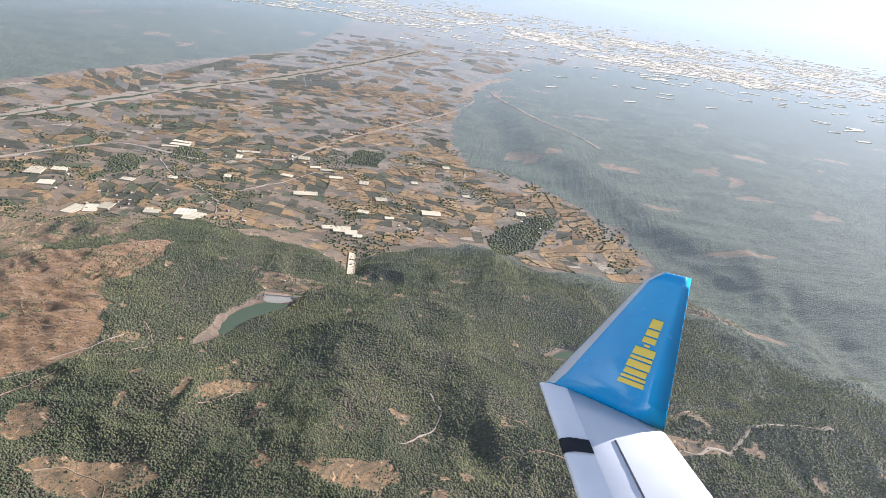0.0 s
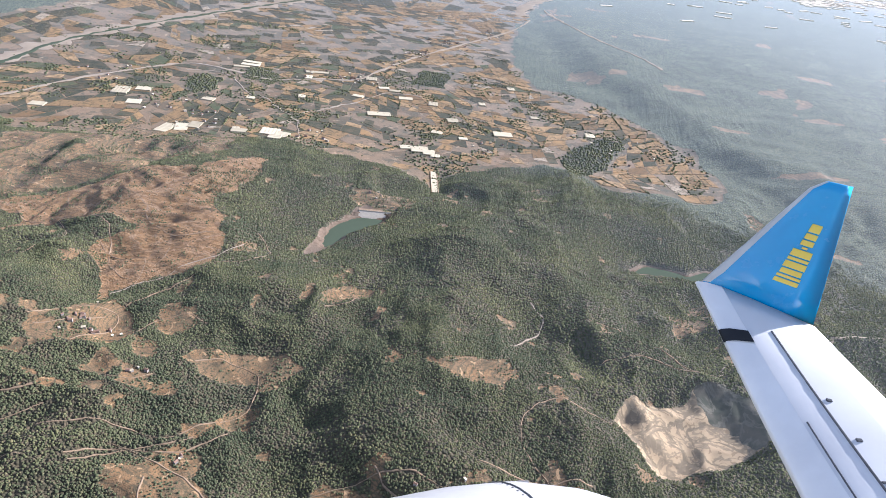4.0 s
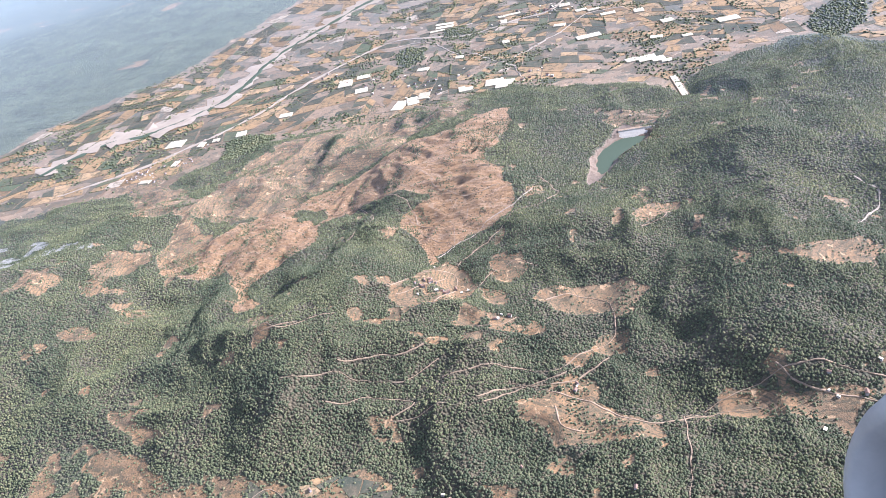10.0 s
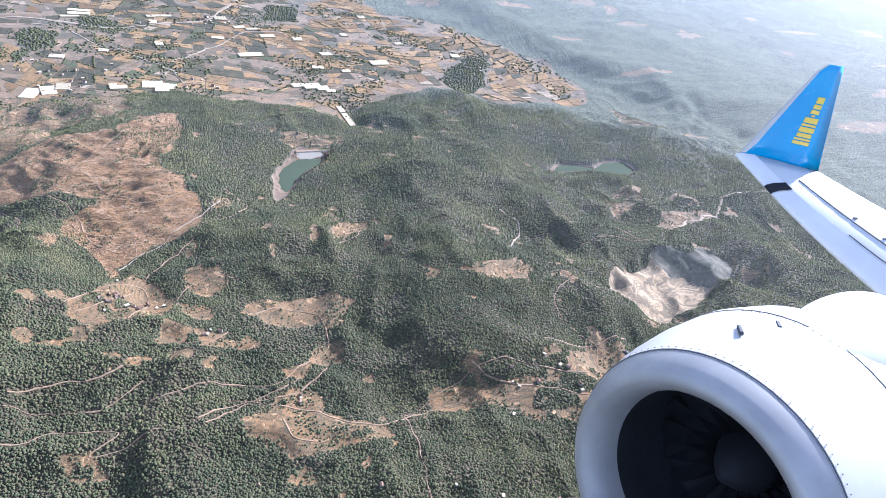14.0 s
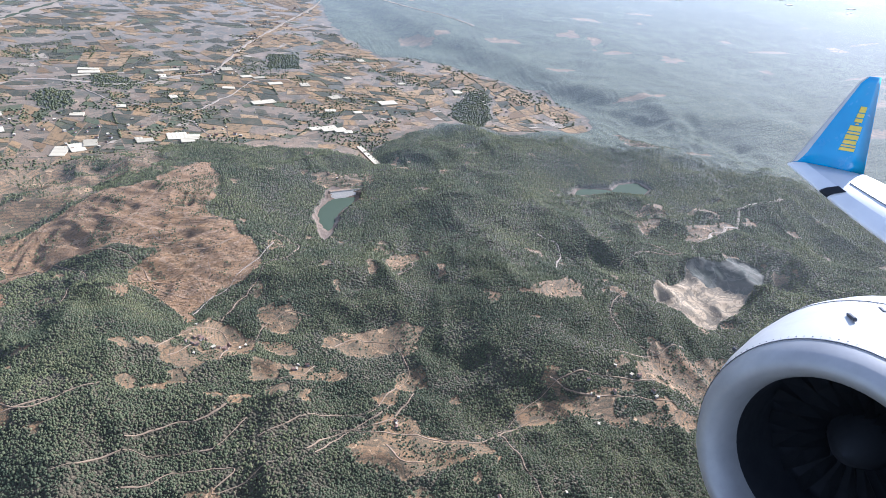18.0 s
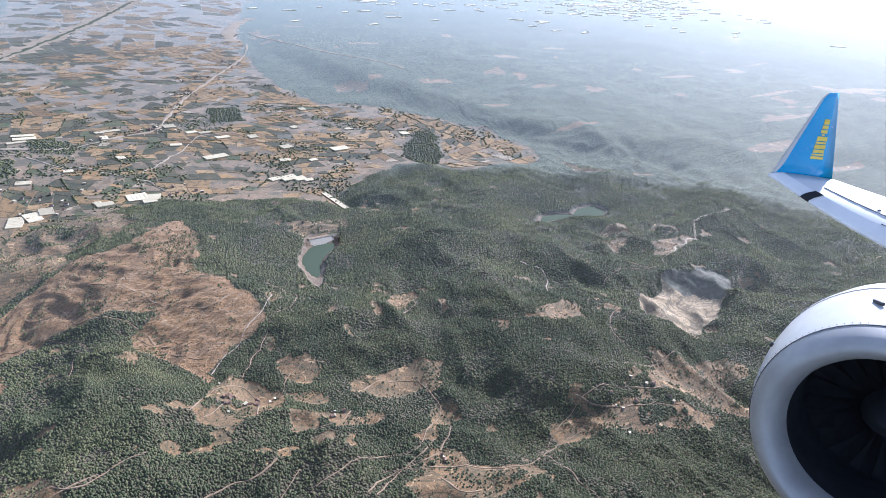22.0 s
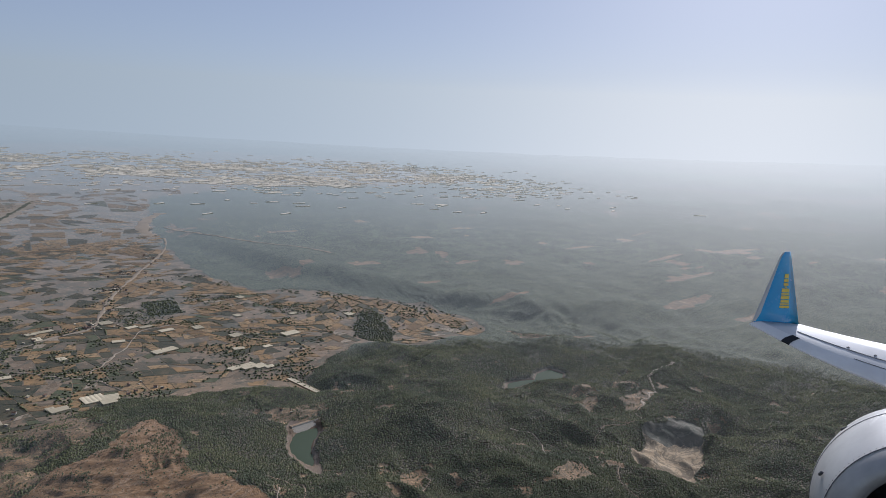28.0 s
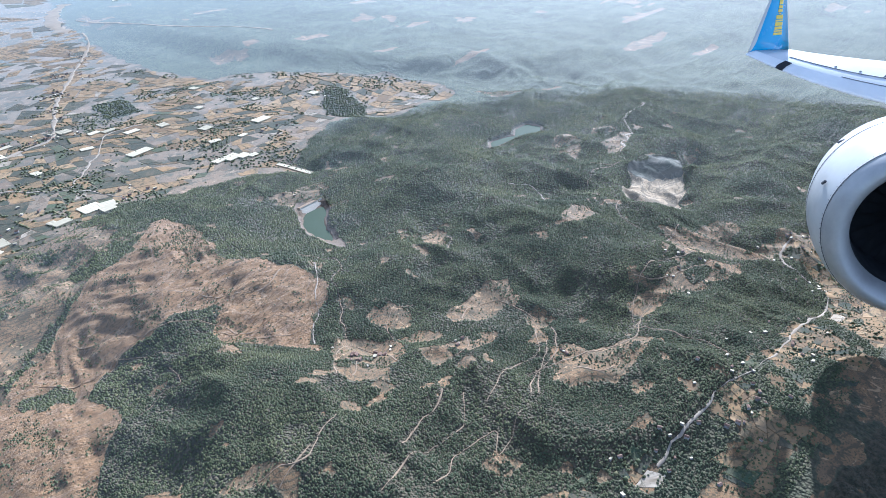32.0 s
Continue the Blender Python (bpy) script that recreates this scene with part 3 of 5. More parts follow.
def height(x, y):
    r = np.hypot(x + 200, y)
    z = -20 + 0.04 * np.maximum(r - 750, 0)
    farm = step(-25, 25, inside(x, y, FARMLAND, 0))
    near = 1 - step(700, 1100, r)
    for hx, hy, up, wide in WEST_HILLS + MIDDLE_HILLS + EAST_HILLS:
        z = z + up * np.exp(-0.9 * ((x - hx) ** 2 + (y - hy) ** 2) / wide ** 2)
    for hx, hy, up, la, lb, turn in OUTER_HILLS:
        c, s = math.cos(radians(turn)), math.sin(radians(turn))
        u, v = ((x - hx) * c + (y - hy) * s) / la, (-(x - hx) * s + (y - hy) * c) / lb
        z = z + up * np.exp(-(u * u + v * v) * 0.9)
    low = np.maximum(step(-20, 10, inside(x, y, LOW_FIELDS, 0)), step(-20, 10, inside(x, y, EAST_FIELDS, 0)))
    wx, wy = x + 22 * (fbm(x, y, 60, 2, 31) - 0.5), y + 22 * (fbm(x, y, 60, 2, 37) - 0.5)
    bare = step(-14, 10, inside(x, y, BARE_HILL, 0))
    rough = near * (1 - farm) * (1 - 0.8 * low) * (1 - 0.7 * bare)
    z = z + rough * (17 * (fbm(wx, wy, 92, 3, 5, True) - 0.62) + 8 * (fbm(wx, wy, 40, 2, 8, True) - 0.6))
    crest, spur, fine = ribs(x, y, SPINE, 24, 21)
    crest2, spur2, fine2 = ribs(x, y, EAST_CREST, 20, 41)
    _, f1, f2 = hill_folds(x, y)
    flat = step(505, 540, y)
    z = z + bare * (4.0 * crest + (5 * spur + 3.5 * fine) * (1 - 0.8 * flat) + 2.0 * crest2 + 4 * spur2 + 3 * fine2 - 1.8
                    + 3.5 * (fbm(0.5 * x + 0.87 * y, 0.35 * (0.87 * x - 0.5 * y), 22, 3, 55, True) - 0.6) * (1 - 0.8 * flat)
                    + step(-330, -370, x) * (3.5 * (f1 - 0.5) + 2 * (f2 - 0.5)))
    # the wooded upland behind the scarp
    d = inside(x, y, SCARP_TOP + [(5000, 900), (5000, 5000), (-350, 5000)], 0)
    d = d + 34 * (fbm(x, y, 120, 4, 46) - 0.5)
    z = z + (17 - 9 * step(330, 620, x)) * step(-58, 14, d) * (1 - step(1150, 1750, y)) * (1 - step(1700, 2600, r)) + step(-20, 60, d) * 14 * (fbm(x, y, 160, 4, 44) - 0.5)
    z = z + (1 - near) * (1 - farm) * 12 * (fbm(x, y, 260, 4, 48, True) - 0.6) * (1 - step(2600, 3600, r))
    for outline, level in ((LAKE, LAKE_Z), (LAKE_EAST, EAST_Z)):
        d = inside(x, y, outline, 2.0)
        z = z + step(-120, -14, d) * (np.maximum(np.minimum(z, level + 2.5 + 0.2 * np.maximum(-d, 0)), level + 1.2) - z)
        z = np.where(d > -4, level + 1.2 - 4.0 * step(-2.6, 4, d), z)
    d = inside(x, y, BASIN, 0)
    z = z + step(-16, 2, d) * (BASIN_Z - 0.3 - z)
    d = inside(x, y, QUARRY, 5.0)
    q = fbm(x + 0.5 * y, y, 34, 3, 205) * 9 + np.clip(d, 0, 24) * 0.1
    terrace = (np.floor(q) + step(0.8, 1.0, q - np.floor(q))) * 0.75
    z = z + step(-6, 2, d) * (-0.6 - 0.75 * terrace)
    return z


def axis(fine_a, fine_b, pitch, low, high, grow):
    mid = list(np.arange(fine_a, fine_b + 0.1, pitch))
    left, right, s = [fine_a], [mid[-1]], pitch
    while left[-1] > low:
        s *= grow
        left.append(left[-1] - s)
    s = pitch
    while right[-1] < high:
        s *= grow
        right.append(right[-1] + s)
    return np.array(left[:0:-1] + mid + right[1:])


GX, GY = axis(-520, 300, 1.6, -5200, 6200, 1.055), axis(70, 660, 1.6, -700, 5900, 1.03)
XX, YY = np.meshgrid(GX, GY)
ZZ = height(XX, YY)


def zat(x, y):
    """Height of the built ground sheet."""
    x, y = np.asarray(x, float), np.asarray(y, float)
    i = np.clip(np.searchsorted(GX, x) - 1, 0, len(GX) - 2)
    j = np.clip(np.searchsorted(GY, y) - 1, 0, len(GY) - 2)
    u, v = (x - GX[i]) / (GX[i + 1] - GX[i]), (y - GY[j]) / (GY[j + 1] - GY[j])
    return (ZZ[j, i] * (1 - u) + ZZ[j, i + 1] * u) * (1 - v) + (ZZ[j + 1, i] * (1 - u) + ZZ[j + 1, i + 1] * u) * v


def cover(x, y):
    """What grows or lies where: a dictionary of 0..1 masks."""
    m = {}
    d = inside(x, y, BARE_HILL, 13)
    m["hill"] = step(-2, 2, d - 30 * step(0.68, 0.76, fbm(x, y, 40, 3, 63)) * step(-330, -380, x))
    m["farm"] = step(-4, 4, inside(x, y, FARMLAND, 14) - 6)
    m["grove"] = np.zeros(np.shape(x))
    for pts in FIELD_WOODS:
        m["grove"] = np.maximum(m["grove"], step(-3, 3, inside(x, y, pts, 9, 6)))
    m["farm"] = m["farm"] * (1 - m["grove"])
    low = np.maximum(inside(x, y, LOW_FIELDS, 9), inside(x, y, EAST_FIELDS, 12))
    clear = step(-2, 2, low) * step(0.40, 0.48, fbm(x, y, 20, 4, 71))
    beside = np.full(np.shape(x), -1e9)
    for pts in CLEARINGS.values():
        d = inside(x, y, pts, 5, 4)
        beside = np.maximum(beside, d)
        clear = np.maximum(clear, step(-1.5, 1.5, d + 1) * step(0.27, 0.37, fbm(x, y, 11, 3, 73)))
    # small glades, most of them near the larger clearings
    glade = fbm(x, y, 16, 4, 75) + 0.05 * step(-45, -5, beside)
    clear = np.maximum(clear, step(0.745, 0.765, glade) * step(700, 560, np.hypot(x + 200, y)))
    for cx, cy, a, b in FAR_CLEARINGS:
        clear = np.maximum(clear, step(0.2, -0.2, ((x - cx) / a) ** 2 + ((y - cy) / b) ** 2 - 1 + 1.6 * (fbm(x, y, 16, 3, 77) - 0.5)))
    r = np.hypot(x + 200, y)
    far = step(900, 1100, r)
    clear = np.maximum(clear, far * (1 - m["farm"]) * step(0.70, 0.74, fbm(x, y, 80, 5, 79)) * 0.9)
    clear = np.maximum(clear, step(-2, 2, inside(x, y, SCRUB, 14)) * step(0.26, 0.34, fbm(x, y, 30, 4, 81)))
    m["clearing"] = clear
    m["quarry"] = step(-1, 1, inside(x, y, QUARRY, 9) + 8 * (fbm(x, y, 11, 3, 85) - 0.5))
    m["spoil"] = m["quarry"] * step(-2, 2, (x - 124) * 0.7 + (y - 288) * 0.7 + 26 * (fbm(x, y, 12, 2, 83) - 0.5))
    lake = np.maximum(inside(x, y, LAKE, 2), inside(x, y, LAKE_EAST, 2))
    m["sand"] = np.maximum(step(-3.4, -1.8, lake + 4 * (fbm(x, y, 14, 3, 87) - 0.5)), step(-1.5, 1.5, inside(x, y, SHORE, 4)))
    rock = inside(x, y, [(-713, 380), (-645, 377), (-568, 348), (-606, 328), (-628, 285)], 14)
    m["rock"] = step(-2, 2, rock) * step(0.46, 0.54, fbm(x, y, 16, 5, 89))
    m["wet"] = lake
    open_land = np.maximum.reduce([m["hill"], m["farm"], m["clearing"], m["quarry"], m["sand"], m["rock"]])
    m["forest"] = (1 - open_land) * (1 - 0.35 * step(-2, 2, low))
    return m


COVER = cover(XX, YY)
# where single trees stand, the ground between them is litter and undergrowth, coloured darker to deepen the gaps
COVER["grown"] = np.maximum(COVER["forest"] * (1 - step(690, 760, np.hypot(XX + 215, YY + 30))), COVER["grove"])
# tree tops make the wooded ground uneven
ZZ = ZZ + COVER["forest"] * (1 - step(900, 1500, np.hypot(XX + 200, YY))) * 0.9 * (np.random.default_rng(201).random(XX.shape) - 0.4)


def sheet_mesh(name, verts, quads, attrs=()):
    me = bpy.data.meshes.new(name)
    verts, quads = np.asarray(verts, np.float32), np.asarray(quads, np.int32)
    k = quads.shape[1]
    me.vertices.add(len(verts))
    me.vertices.foreach_set("co", verts.ravel())
    me.loops.add(quads.size)
    me.loops.foreach_set("vertex_index", quads.ravel())
    me.polygons.add(len(quads))
    me.polygons.foreach_set("loop_start", np.arange(0, quads.size, k, dtype=np.int32))
    me.update(calc_edges=True)
    for key, values in attrs:
        at = me.attributes.new(key, "FLOAT", "POINT")
        at.data.foreach_set("value", np.asarray(values, np.float32).ravel())
    return me


def build_ground():
    nx, ny = len(GX), len(GY)
    q = (np.arange(ny - 1)[:, None] * nx + np.arange(nx - 1)[None, :]).ravel()
    quads = np.stack([q, q + 1, q + nx + 1, q + nx], 1)
    attrs = [(k, COVER[k]) for k in ("hill", "farm", "clearing", "quarry", "spoil", "sand", "rock", "forest", "grown")]
    me = sheet_mesh("ground", np.stack([XX, YY, ZZ], -1).reshape(-1, 3), quads, attrs)
    me.materials.append(GROUND)
    me.polygons.foreach_set("use_smooth", np.ones(len(quads), bool))
    return tagged(new("ground", me), "dry Mediterranean valley with bare brown hills and wooded slopes", "ground", kind="structure")




def drape(points, every=3.0, wander=1.2, seed=0):
    """A smooth winding line through points, laid on the ground."""
    p = np.array(points, float)
    p = np.vstack([2 * p[0] - p[1], p, 2 * p[-1] - p[-2]])
    out = []
    for i in range(1, len(p) - 2):
        n = max(2, int(np.hypot(*(p[i + 1] - p[i])) / every))
        for t in np.arange(n) / n:
            out.append(0.5 * (2 * p[i] + (p[i + 1] - p[i - 1]) * t + (2 * p[i - 1] - 5 * p[i] + 4 * p[i + 1] - p[i + 2]) * t ** 2
                              + (3 * p[i] - p[i - 1] - 3 * p[i + 1] + p[i + 2]) * t ** 3))
    out = np.array(out + [p[-2]])
    out[:, 0] += wander * 4 * (fbm(out[:, 0], out[:, 1], 14, 2, 101 + seed) - 0.5)
    out[:, 1] += wander * 4 * (fbm(out[:, 0], out[:, 1], 14, 2, 151 + seed) - 0.5)
    return out


TRACKS = [
    [(-109, 186), (-86, 199), (-56, 203), (-33, 196), (-3, 194)],
    [(-324, 123), (-313, 130), (-293, 120), (-281, 127)],
    [(-122, 118), (-120, 143), (-120, 161), (-120, 180)],
    [(-281, 262), (-264, 276), (-255, 290)],
    [(-241, 198), (-207, 209), (-184, 208), (-161, 224)],
    [(-216, 362), (-226, 343), (-238, 322), (-250, 305)],
    [(-200, 372), (-216, 362)],
    [(-181, 182), (-176, 171), (-167, 167)],
    [(-160, 224), (-150, 236), (-152, 262), (-170, 270), (-188, 262)],
    [(-196, 300), (-210, 304), (-224, 296), (-232, 280)],
    [(-3, 194), (6, 206), (10, 222), (-4, 240), (-2, 262), (20, 275), (50, 272)],
    [(-112, 352), (-118, 340), (-132, 330)],
    [(-75, 205), (-60, 190), (-40, 186), (-20, 178), (0, 172)],
    [(110, 330), (92, 345), (60, 362), (40, 360)],
    [(82, 139), (100, 120), (120, 90)],
    [(-32, 110), (0, 84), (40, 70)],
    [(-400, 420), (-370, 400), (-340, 405), (-310, 395), (-285, 350), (-262, 335)],
    [(-330, 450), (-300, 430), (-280, 400), (-255, 390), (-232, 400)],
    [(-205, 420), (-190, 400), (-200, 372)],
]
MORE_TRACKS = [
    [(-213, 113), (-182, 113), (-161, 110), (-145, 109), (-119, 102), (-80, 102), (-51, 104), (-3, 100), (19, 106), (23, 121), (29, 141), (48, 149), (70, 145), (102, 127)],
    [(-266, 317), (-258, 330), (-244, 341), (-233, 361), (-218, 378), (-208, 396)],
    [(-218, 185), (-202, 194), (-172, 202), (-154, 218)],
    [(-323, 185), (-304, 194), (-280, 197), (-260, 198), (-243, 211)],
    [(-202, 198), (-171, 190), (-153, 179), (-135, 171), (-105, 184)],
    [(-287, 268), (-271, 286), (-252, 297), (-247, 281), (-252, 253)],
    [(-301, 178), (-289, 179), (-275, 186), (-253, 184), (-261, 173), (-234, 179)],
    [(-355, 219), (-344, 223), (-329, 228)],
    [(-298, 203), (-284, 207), (-263, 213), (-250, 220)],
    [(-215, 182), (-192, 197), (-170, 210)],
    [(-119, 180), (-100, 185), (-83, 187)],
    [(-361, 231), (-338, 222), (-320, 232), (-310, 237)],
    [(-226, 236), (-213, 236), (-203, 246)],
    [(48, 324), (73, 333), (103, 331), (122, 330)],
    [(-25, 218), (14, 222), (36, 223)],
    [(-12, 323), (2, 337), (12, 360), (9, 374), (5, 382)],
]
HILL_TRACKS = [
    [(-370, 445), (-359, 429), (-343, 430), (-335, 407)],
    [(-372, 394), (-355, 403), (-334, 382), (-328, 356)],
    [(-310, 379), (-290, 359), (-264, 361), (-258, 331)],
    [(-367, 341), (-349, 347), (-341, 342), (-339, 362)],
    [(-254, 377), (-253, 352), (-229, 374), (-217, 375)],
    [(-262, 545), (-280, 508), (-297, 462), (-312, 420)],
]
TRACKS += MORE_TRACKS + HILL_TRACKS
CLEAR_WAY = np.zeros(XX.shape)
for _line in TRACKS:
    for _x, _y in drape(_line, 1.5):
        CLEAR_WAY[(np.abs(GY - _y) < 1.1)[:, None] & (np.abs(GX - _x) < 1.1)[None, :]] = 1
COVER["way"] = CLEAR_WAY
COVER["sand"] = np.maximum(COVER["sand"], 0.2 * CLEAR_WAY)


ground = build_ground()


def forest(name, label, x0, x1, y0, y1, gap, tall, keep, seed, sides=4, spots=None, rings=2):
    """A wood of many small uneven conifers, as one mesh."""
    rng = np.random.default_rng(seed)
    gx, gy = np.meshgrid(np.arange(x0, x1, gap), np.arange(y0, y1, gap))
    x = (gx + rng.uniform(-0.6, 0.6, gx.shape) * gap).ravel()
    y = (gy + rng.uniform(-0.6, 0.6, gx.shape) * gap).ravel()
    if spots is not None:
        x, y = np.array(spots).T
    else:
        ok = keep(x, y, rng)
        x, y = x[ok], y[ok]
    n = len(x)
    z = zat(x, y)
    size = rng.choice((0.62, 0.85, 1.0, 1.18), n, p=(0.2, 0.35, 0.3, 0.15))
    h = tall * size * rng.uniform(0.7, 1.25, n)
    w = gap * size * rng.uniform(0.6, 0.9, n)
    ang = rng.uniform(0, 6.28, n)
    loops = []
    for up, wide in ((0.12, 0.8), (0.5, 0.8))[:rings]:
        for s in range(sides):
            a = ang + s * 6.2832 / sides + up * 2
            rr = w * wide * rng.uniform(0.72, 1.25, n)
            loops.append(np.stack([x + rr * np.cos(a), y + rr * np.sin(a), z + h * (up + rng.uniform(-0.08, 0.08, n))], 1))
    loops.append(np.stack([x + w * rng.uniform(-0.25, 0.25, n), y + w * rng.uniform(-0.25, 0.25, n), z + h], 1))
    v = np.stack(loops, 1)
    f = []
    k = sides
    for s in range(k):
        t = (s + 1) % k
        f += [(s, t, k + t), (s, k + t, k + s), (k + s, k + t, 2 * k)] if rings == 2 else [(s, t, k)]
    faces = (np.arange(n)[:, None, None] * (rings * k + 1) + np.array(f)[None]).reshape(-1, 3)
    me = sheet_mesh(name, v.reshape(-1, 3), faces)
    me.materials.append(FOLIAGE)
    return tagged(new(name, me), label, "forest", kind="stuff")


def lookup(key, x, y):
    i = np.clip(np.round(np.interp(x, GX, np.arange(len(GX)))).astype(int), 0, len(GX) - 1)
    j = np.clip(np.round(np.interp(y, GY, np.arange(len(GY)))).astype(int), 0, len(GY) - 1)
    return COVER[key][j, i]


def in_wood(x, y, rng):
    _, f1, f2 = hill_folds(x, y)
    scrub = np.maximum(step(0.3, 0.08, f1), 0.6 * step(0.25, 0.05, f2)) * step(0.42, 0.56, fbm(x, y, 25, 3, 99))
    thin = 0.45 + 0.55 * step(0.32, 0.5, fbm(x, y, 22, 4, 91))
    scattered = (0.04 + 0.26 * step(0.48, 0.62, fbm(x, y, 13, 3, 93))) * lookup("clearing", x, y) + (0.02 + 0.4 * scrub) * lookup("hill", x, y) + 0.25 * lookup("rock", x, y)
    near = 1 - step(380, 440, np.hypot(x + 215, y + 30))
    return (rng.random(len(x)) < np.maximum(lookup("forest", x, y) * thin * near, scattered)) & (lookup("quarry", x, y) < 0.3) & (lookup("wet", x, y) < -4) & (lookup("sand", x, y) < 0.4) & (lookup("way", x, y) < 0.5)


def in_far_wood(x, y, rng):
    d = np.hypot(x + 215, y + 30)
    share = lookup("forest", x, y) * step(380, 440, d) * (1 - step(700, 760, d)) * (0.55 + 0.45 * step(0.32, 0.5, fbm(x, y, 22, 4, 91)))
    return (rng.random(len(x)) < share) & (lookup("quarry", x, y) < 0.3) & (lookup("wet", x, y) < -4) & (lookup("sand", x, y) < 0.4) & (lookup("way", x, y) < 0.5)


def in_fields(x, y, rng):
    clump = step(0.57, 0.68, fbm(x, y, 38, 3, 97))
    return (rng.random(len(x)) < np.maximum(lookup("farm", x, y) * (0.005 + 0.34 * clump), 0.95 * lookup("grove", x, y))) & (zat(x, y) < -2) & (np.hypot(x + 200, y) < 1150)


forest("field_trees", "scattered dark orchard trees and hedges between the fields", -900, 230, 470, 1100, 2.7, 1.5, in_fields, 13)
forest("pine_forest", "dense dark green pine forest covering the hills", -640, 300, 60, 640, 1.08, 1.05, in_wood, 11, 5, None, 1)
forest("far_pine_forest", "pine forest on the middle hills, thinning out into painted haze", -760, 460, 60, 720, 1.45, 1.15, in_far_wood, 12, 4, None, 1)


def ribbon(name, points, width, material, label, wander=1.2, lift=0.3, every=3.0, kind="structure", category="road"):
    c = drape(points, every, wander)
    d = np.gradient(c, axis=0)
    d /= np.linalg.norm(d, axis=1)[:, None] + 1e-9
    side = np.stack([-d[:, 1], d[:, 0]], 1)
    wid = width * np.clip(2.6 * fbm(c[:, 0], c[:, 1], 11, 3, 7) - 0.4, 0.25, 1.7)[:, None] / 2
    rows = []
    for k, drop in ((-1.3, -0.4), (-1, 0), (0, 0.05), (1, 0), (1.3, -0.4)):
        q = c + side * wid * k
        rows.append(np.column_stack([q, np.maximum(zat(q[:, 0], q[:, 1]), zat(c[:, 0], c[:, 1])) + lift + drop]))
    v = np.stack(rows, 1).reshape(-1, 3)
    i = (np.arange(len(c) - 1)[:, None] * 5 + np.arange(4)[None]).ravel()
    me = sheet_mesh(name, v, np.stack([i, i + 5, i + 6, i + 1], 1))
    me.materials.append(material)
    return tagged(new(name, me), label, category, kind=kind)

# ---- roads, tracks and the river ----
for number, line in enumerate(TRACKS):
    wide, pale = line is MORE_TRACKS[0], line in MORE_TRACKS[1:2] + MORE_TRACKS[-1:]
    ribbon("dirt_track", line, 1.2 if wide else 0.9 if pale else 0.32 if line in HILL_TRACKS else 0.55, PALE if wide or pale else DIRT, "broad pale gravel road along the valley floor" if wide else "pale dusty dirt track winding between the trees", 1.3, 0.18)
ribbon("dirt_track", [(122, 330), (157, 357), (191, 369), (226, 389), (282, 399)], 1.9, PALE, "pale haul road leading to the quarry", 4.0)
ribbon("river_bed", [(-800, 545), (-765, 612), (-700, 640), (-640, 720), (-628, 850), (-570, 1010), (-474, 1206), (-375, 1402), (-250, 1690), (-140, 1990), (-130, 2160), (-220, 2330)],
       30, PALE, "broad pale dry river bed", 2, 0.8, 8.0, category="river")
ribbon("river_channel", [(-796, 540), (-758, 604), (-694, 632), (-633, 718), (-622, 850), (-564, 1012), (-470, 1208), (-370, 1404), (-246, 1692), (-136, 1990)],
       7, WATER, "dark narrow river running down its bed", 2, 1.1, 8.0, category="river")
ribbon("valley_road", [(20, 1420), (-12, 1312), (-102, 1147), (-172, 1020), (-224, 893), (-267, 870), (-331, 837), (-395, 850), (-450, 846), (-522, 748), (-560, 665), (-589, 614), (-617, 580), (-642, 547), (-670, 526), (-730, 488)],
       4, PALE, "pale grey road through the farm villages", 1, 0.8, 6.0)
for line in ([(-438, 825), (-406, 835), (-374, 823), (-342, 780), (-315, 766), (-284, 735), (-259, 711), (-245, 673), (-240, 640)], [(-267, 724), (-236, 764), (-201, 810), (-173, 854), (-133, 856)]):
    ribbon("field_road", line, 1.7, PALE, "pale narrow road winding between the fields", 2, 0.5)
ribbon("river_bed", [(-1, 1432), (10, 1540), (60, 1670), (110, 1752)], 18, PALE, "pale stony river bend below the upland", 1, 1.0, 8.0, category="river")
ribbon("upland_road", [(54, 1540), (87, 1385), (150, 1250), (185, 1189), (230, 1100)], 5, PALE, "pale road along the top of the upland", 1, 1.0, 8.0)


# ---- reservoirs and dam ----
def flat_water(name, outline, level, label):
    bm = bmesh.new()
    mid = np.mean(outline, axis=0)
    ring = []
    for i, a in enumerate(outline):
        b = outline[(i + 1) % len(outline)]
        for t in (0, 0.25, 0.5, 0.75):
            x, y = a[0] + (b[0] - a[0]) * t, a[1] + (b[1] - a[1]) * t
            k = 1 + 1.6 / max(6.0, math.hypot(x - mid[0], y - mid[1]))
            ring.append(bm.verts.new((mid[0] + (x - mid[0]) * k, mid[1] + (y - mid[1]) * k, level)))
    bm.faces.new(ring)
    bmesh.ops.triangulate(bm, faces=bm.faces[:])
    me = bpy.data.meshes.new(name)
    bm.to_mesh(me)
    bm.free()
    me.materials.append(WATER)
    return tagged(new(name, me), label, "water", kind="structure")


flat_water("reservoir", LAKE, LAKE_Z, "still green reservoir water behind an earth dam")
flat_water("reservoir", LAKE_EAST, EAST_Z, "pale green reservoir among wooded hills")


def part(name, bm, material, parent=None, label=""):
    me = bpy.data.meshes.new(name)
    bm.to_mesh(me)
    bm.free()
    me.materials.append(material)
    ob = new(name, me)
    if parent:
        ob.parent = parent
    if label:
        ob["label"] = label
    return ob


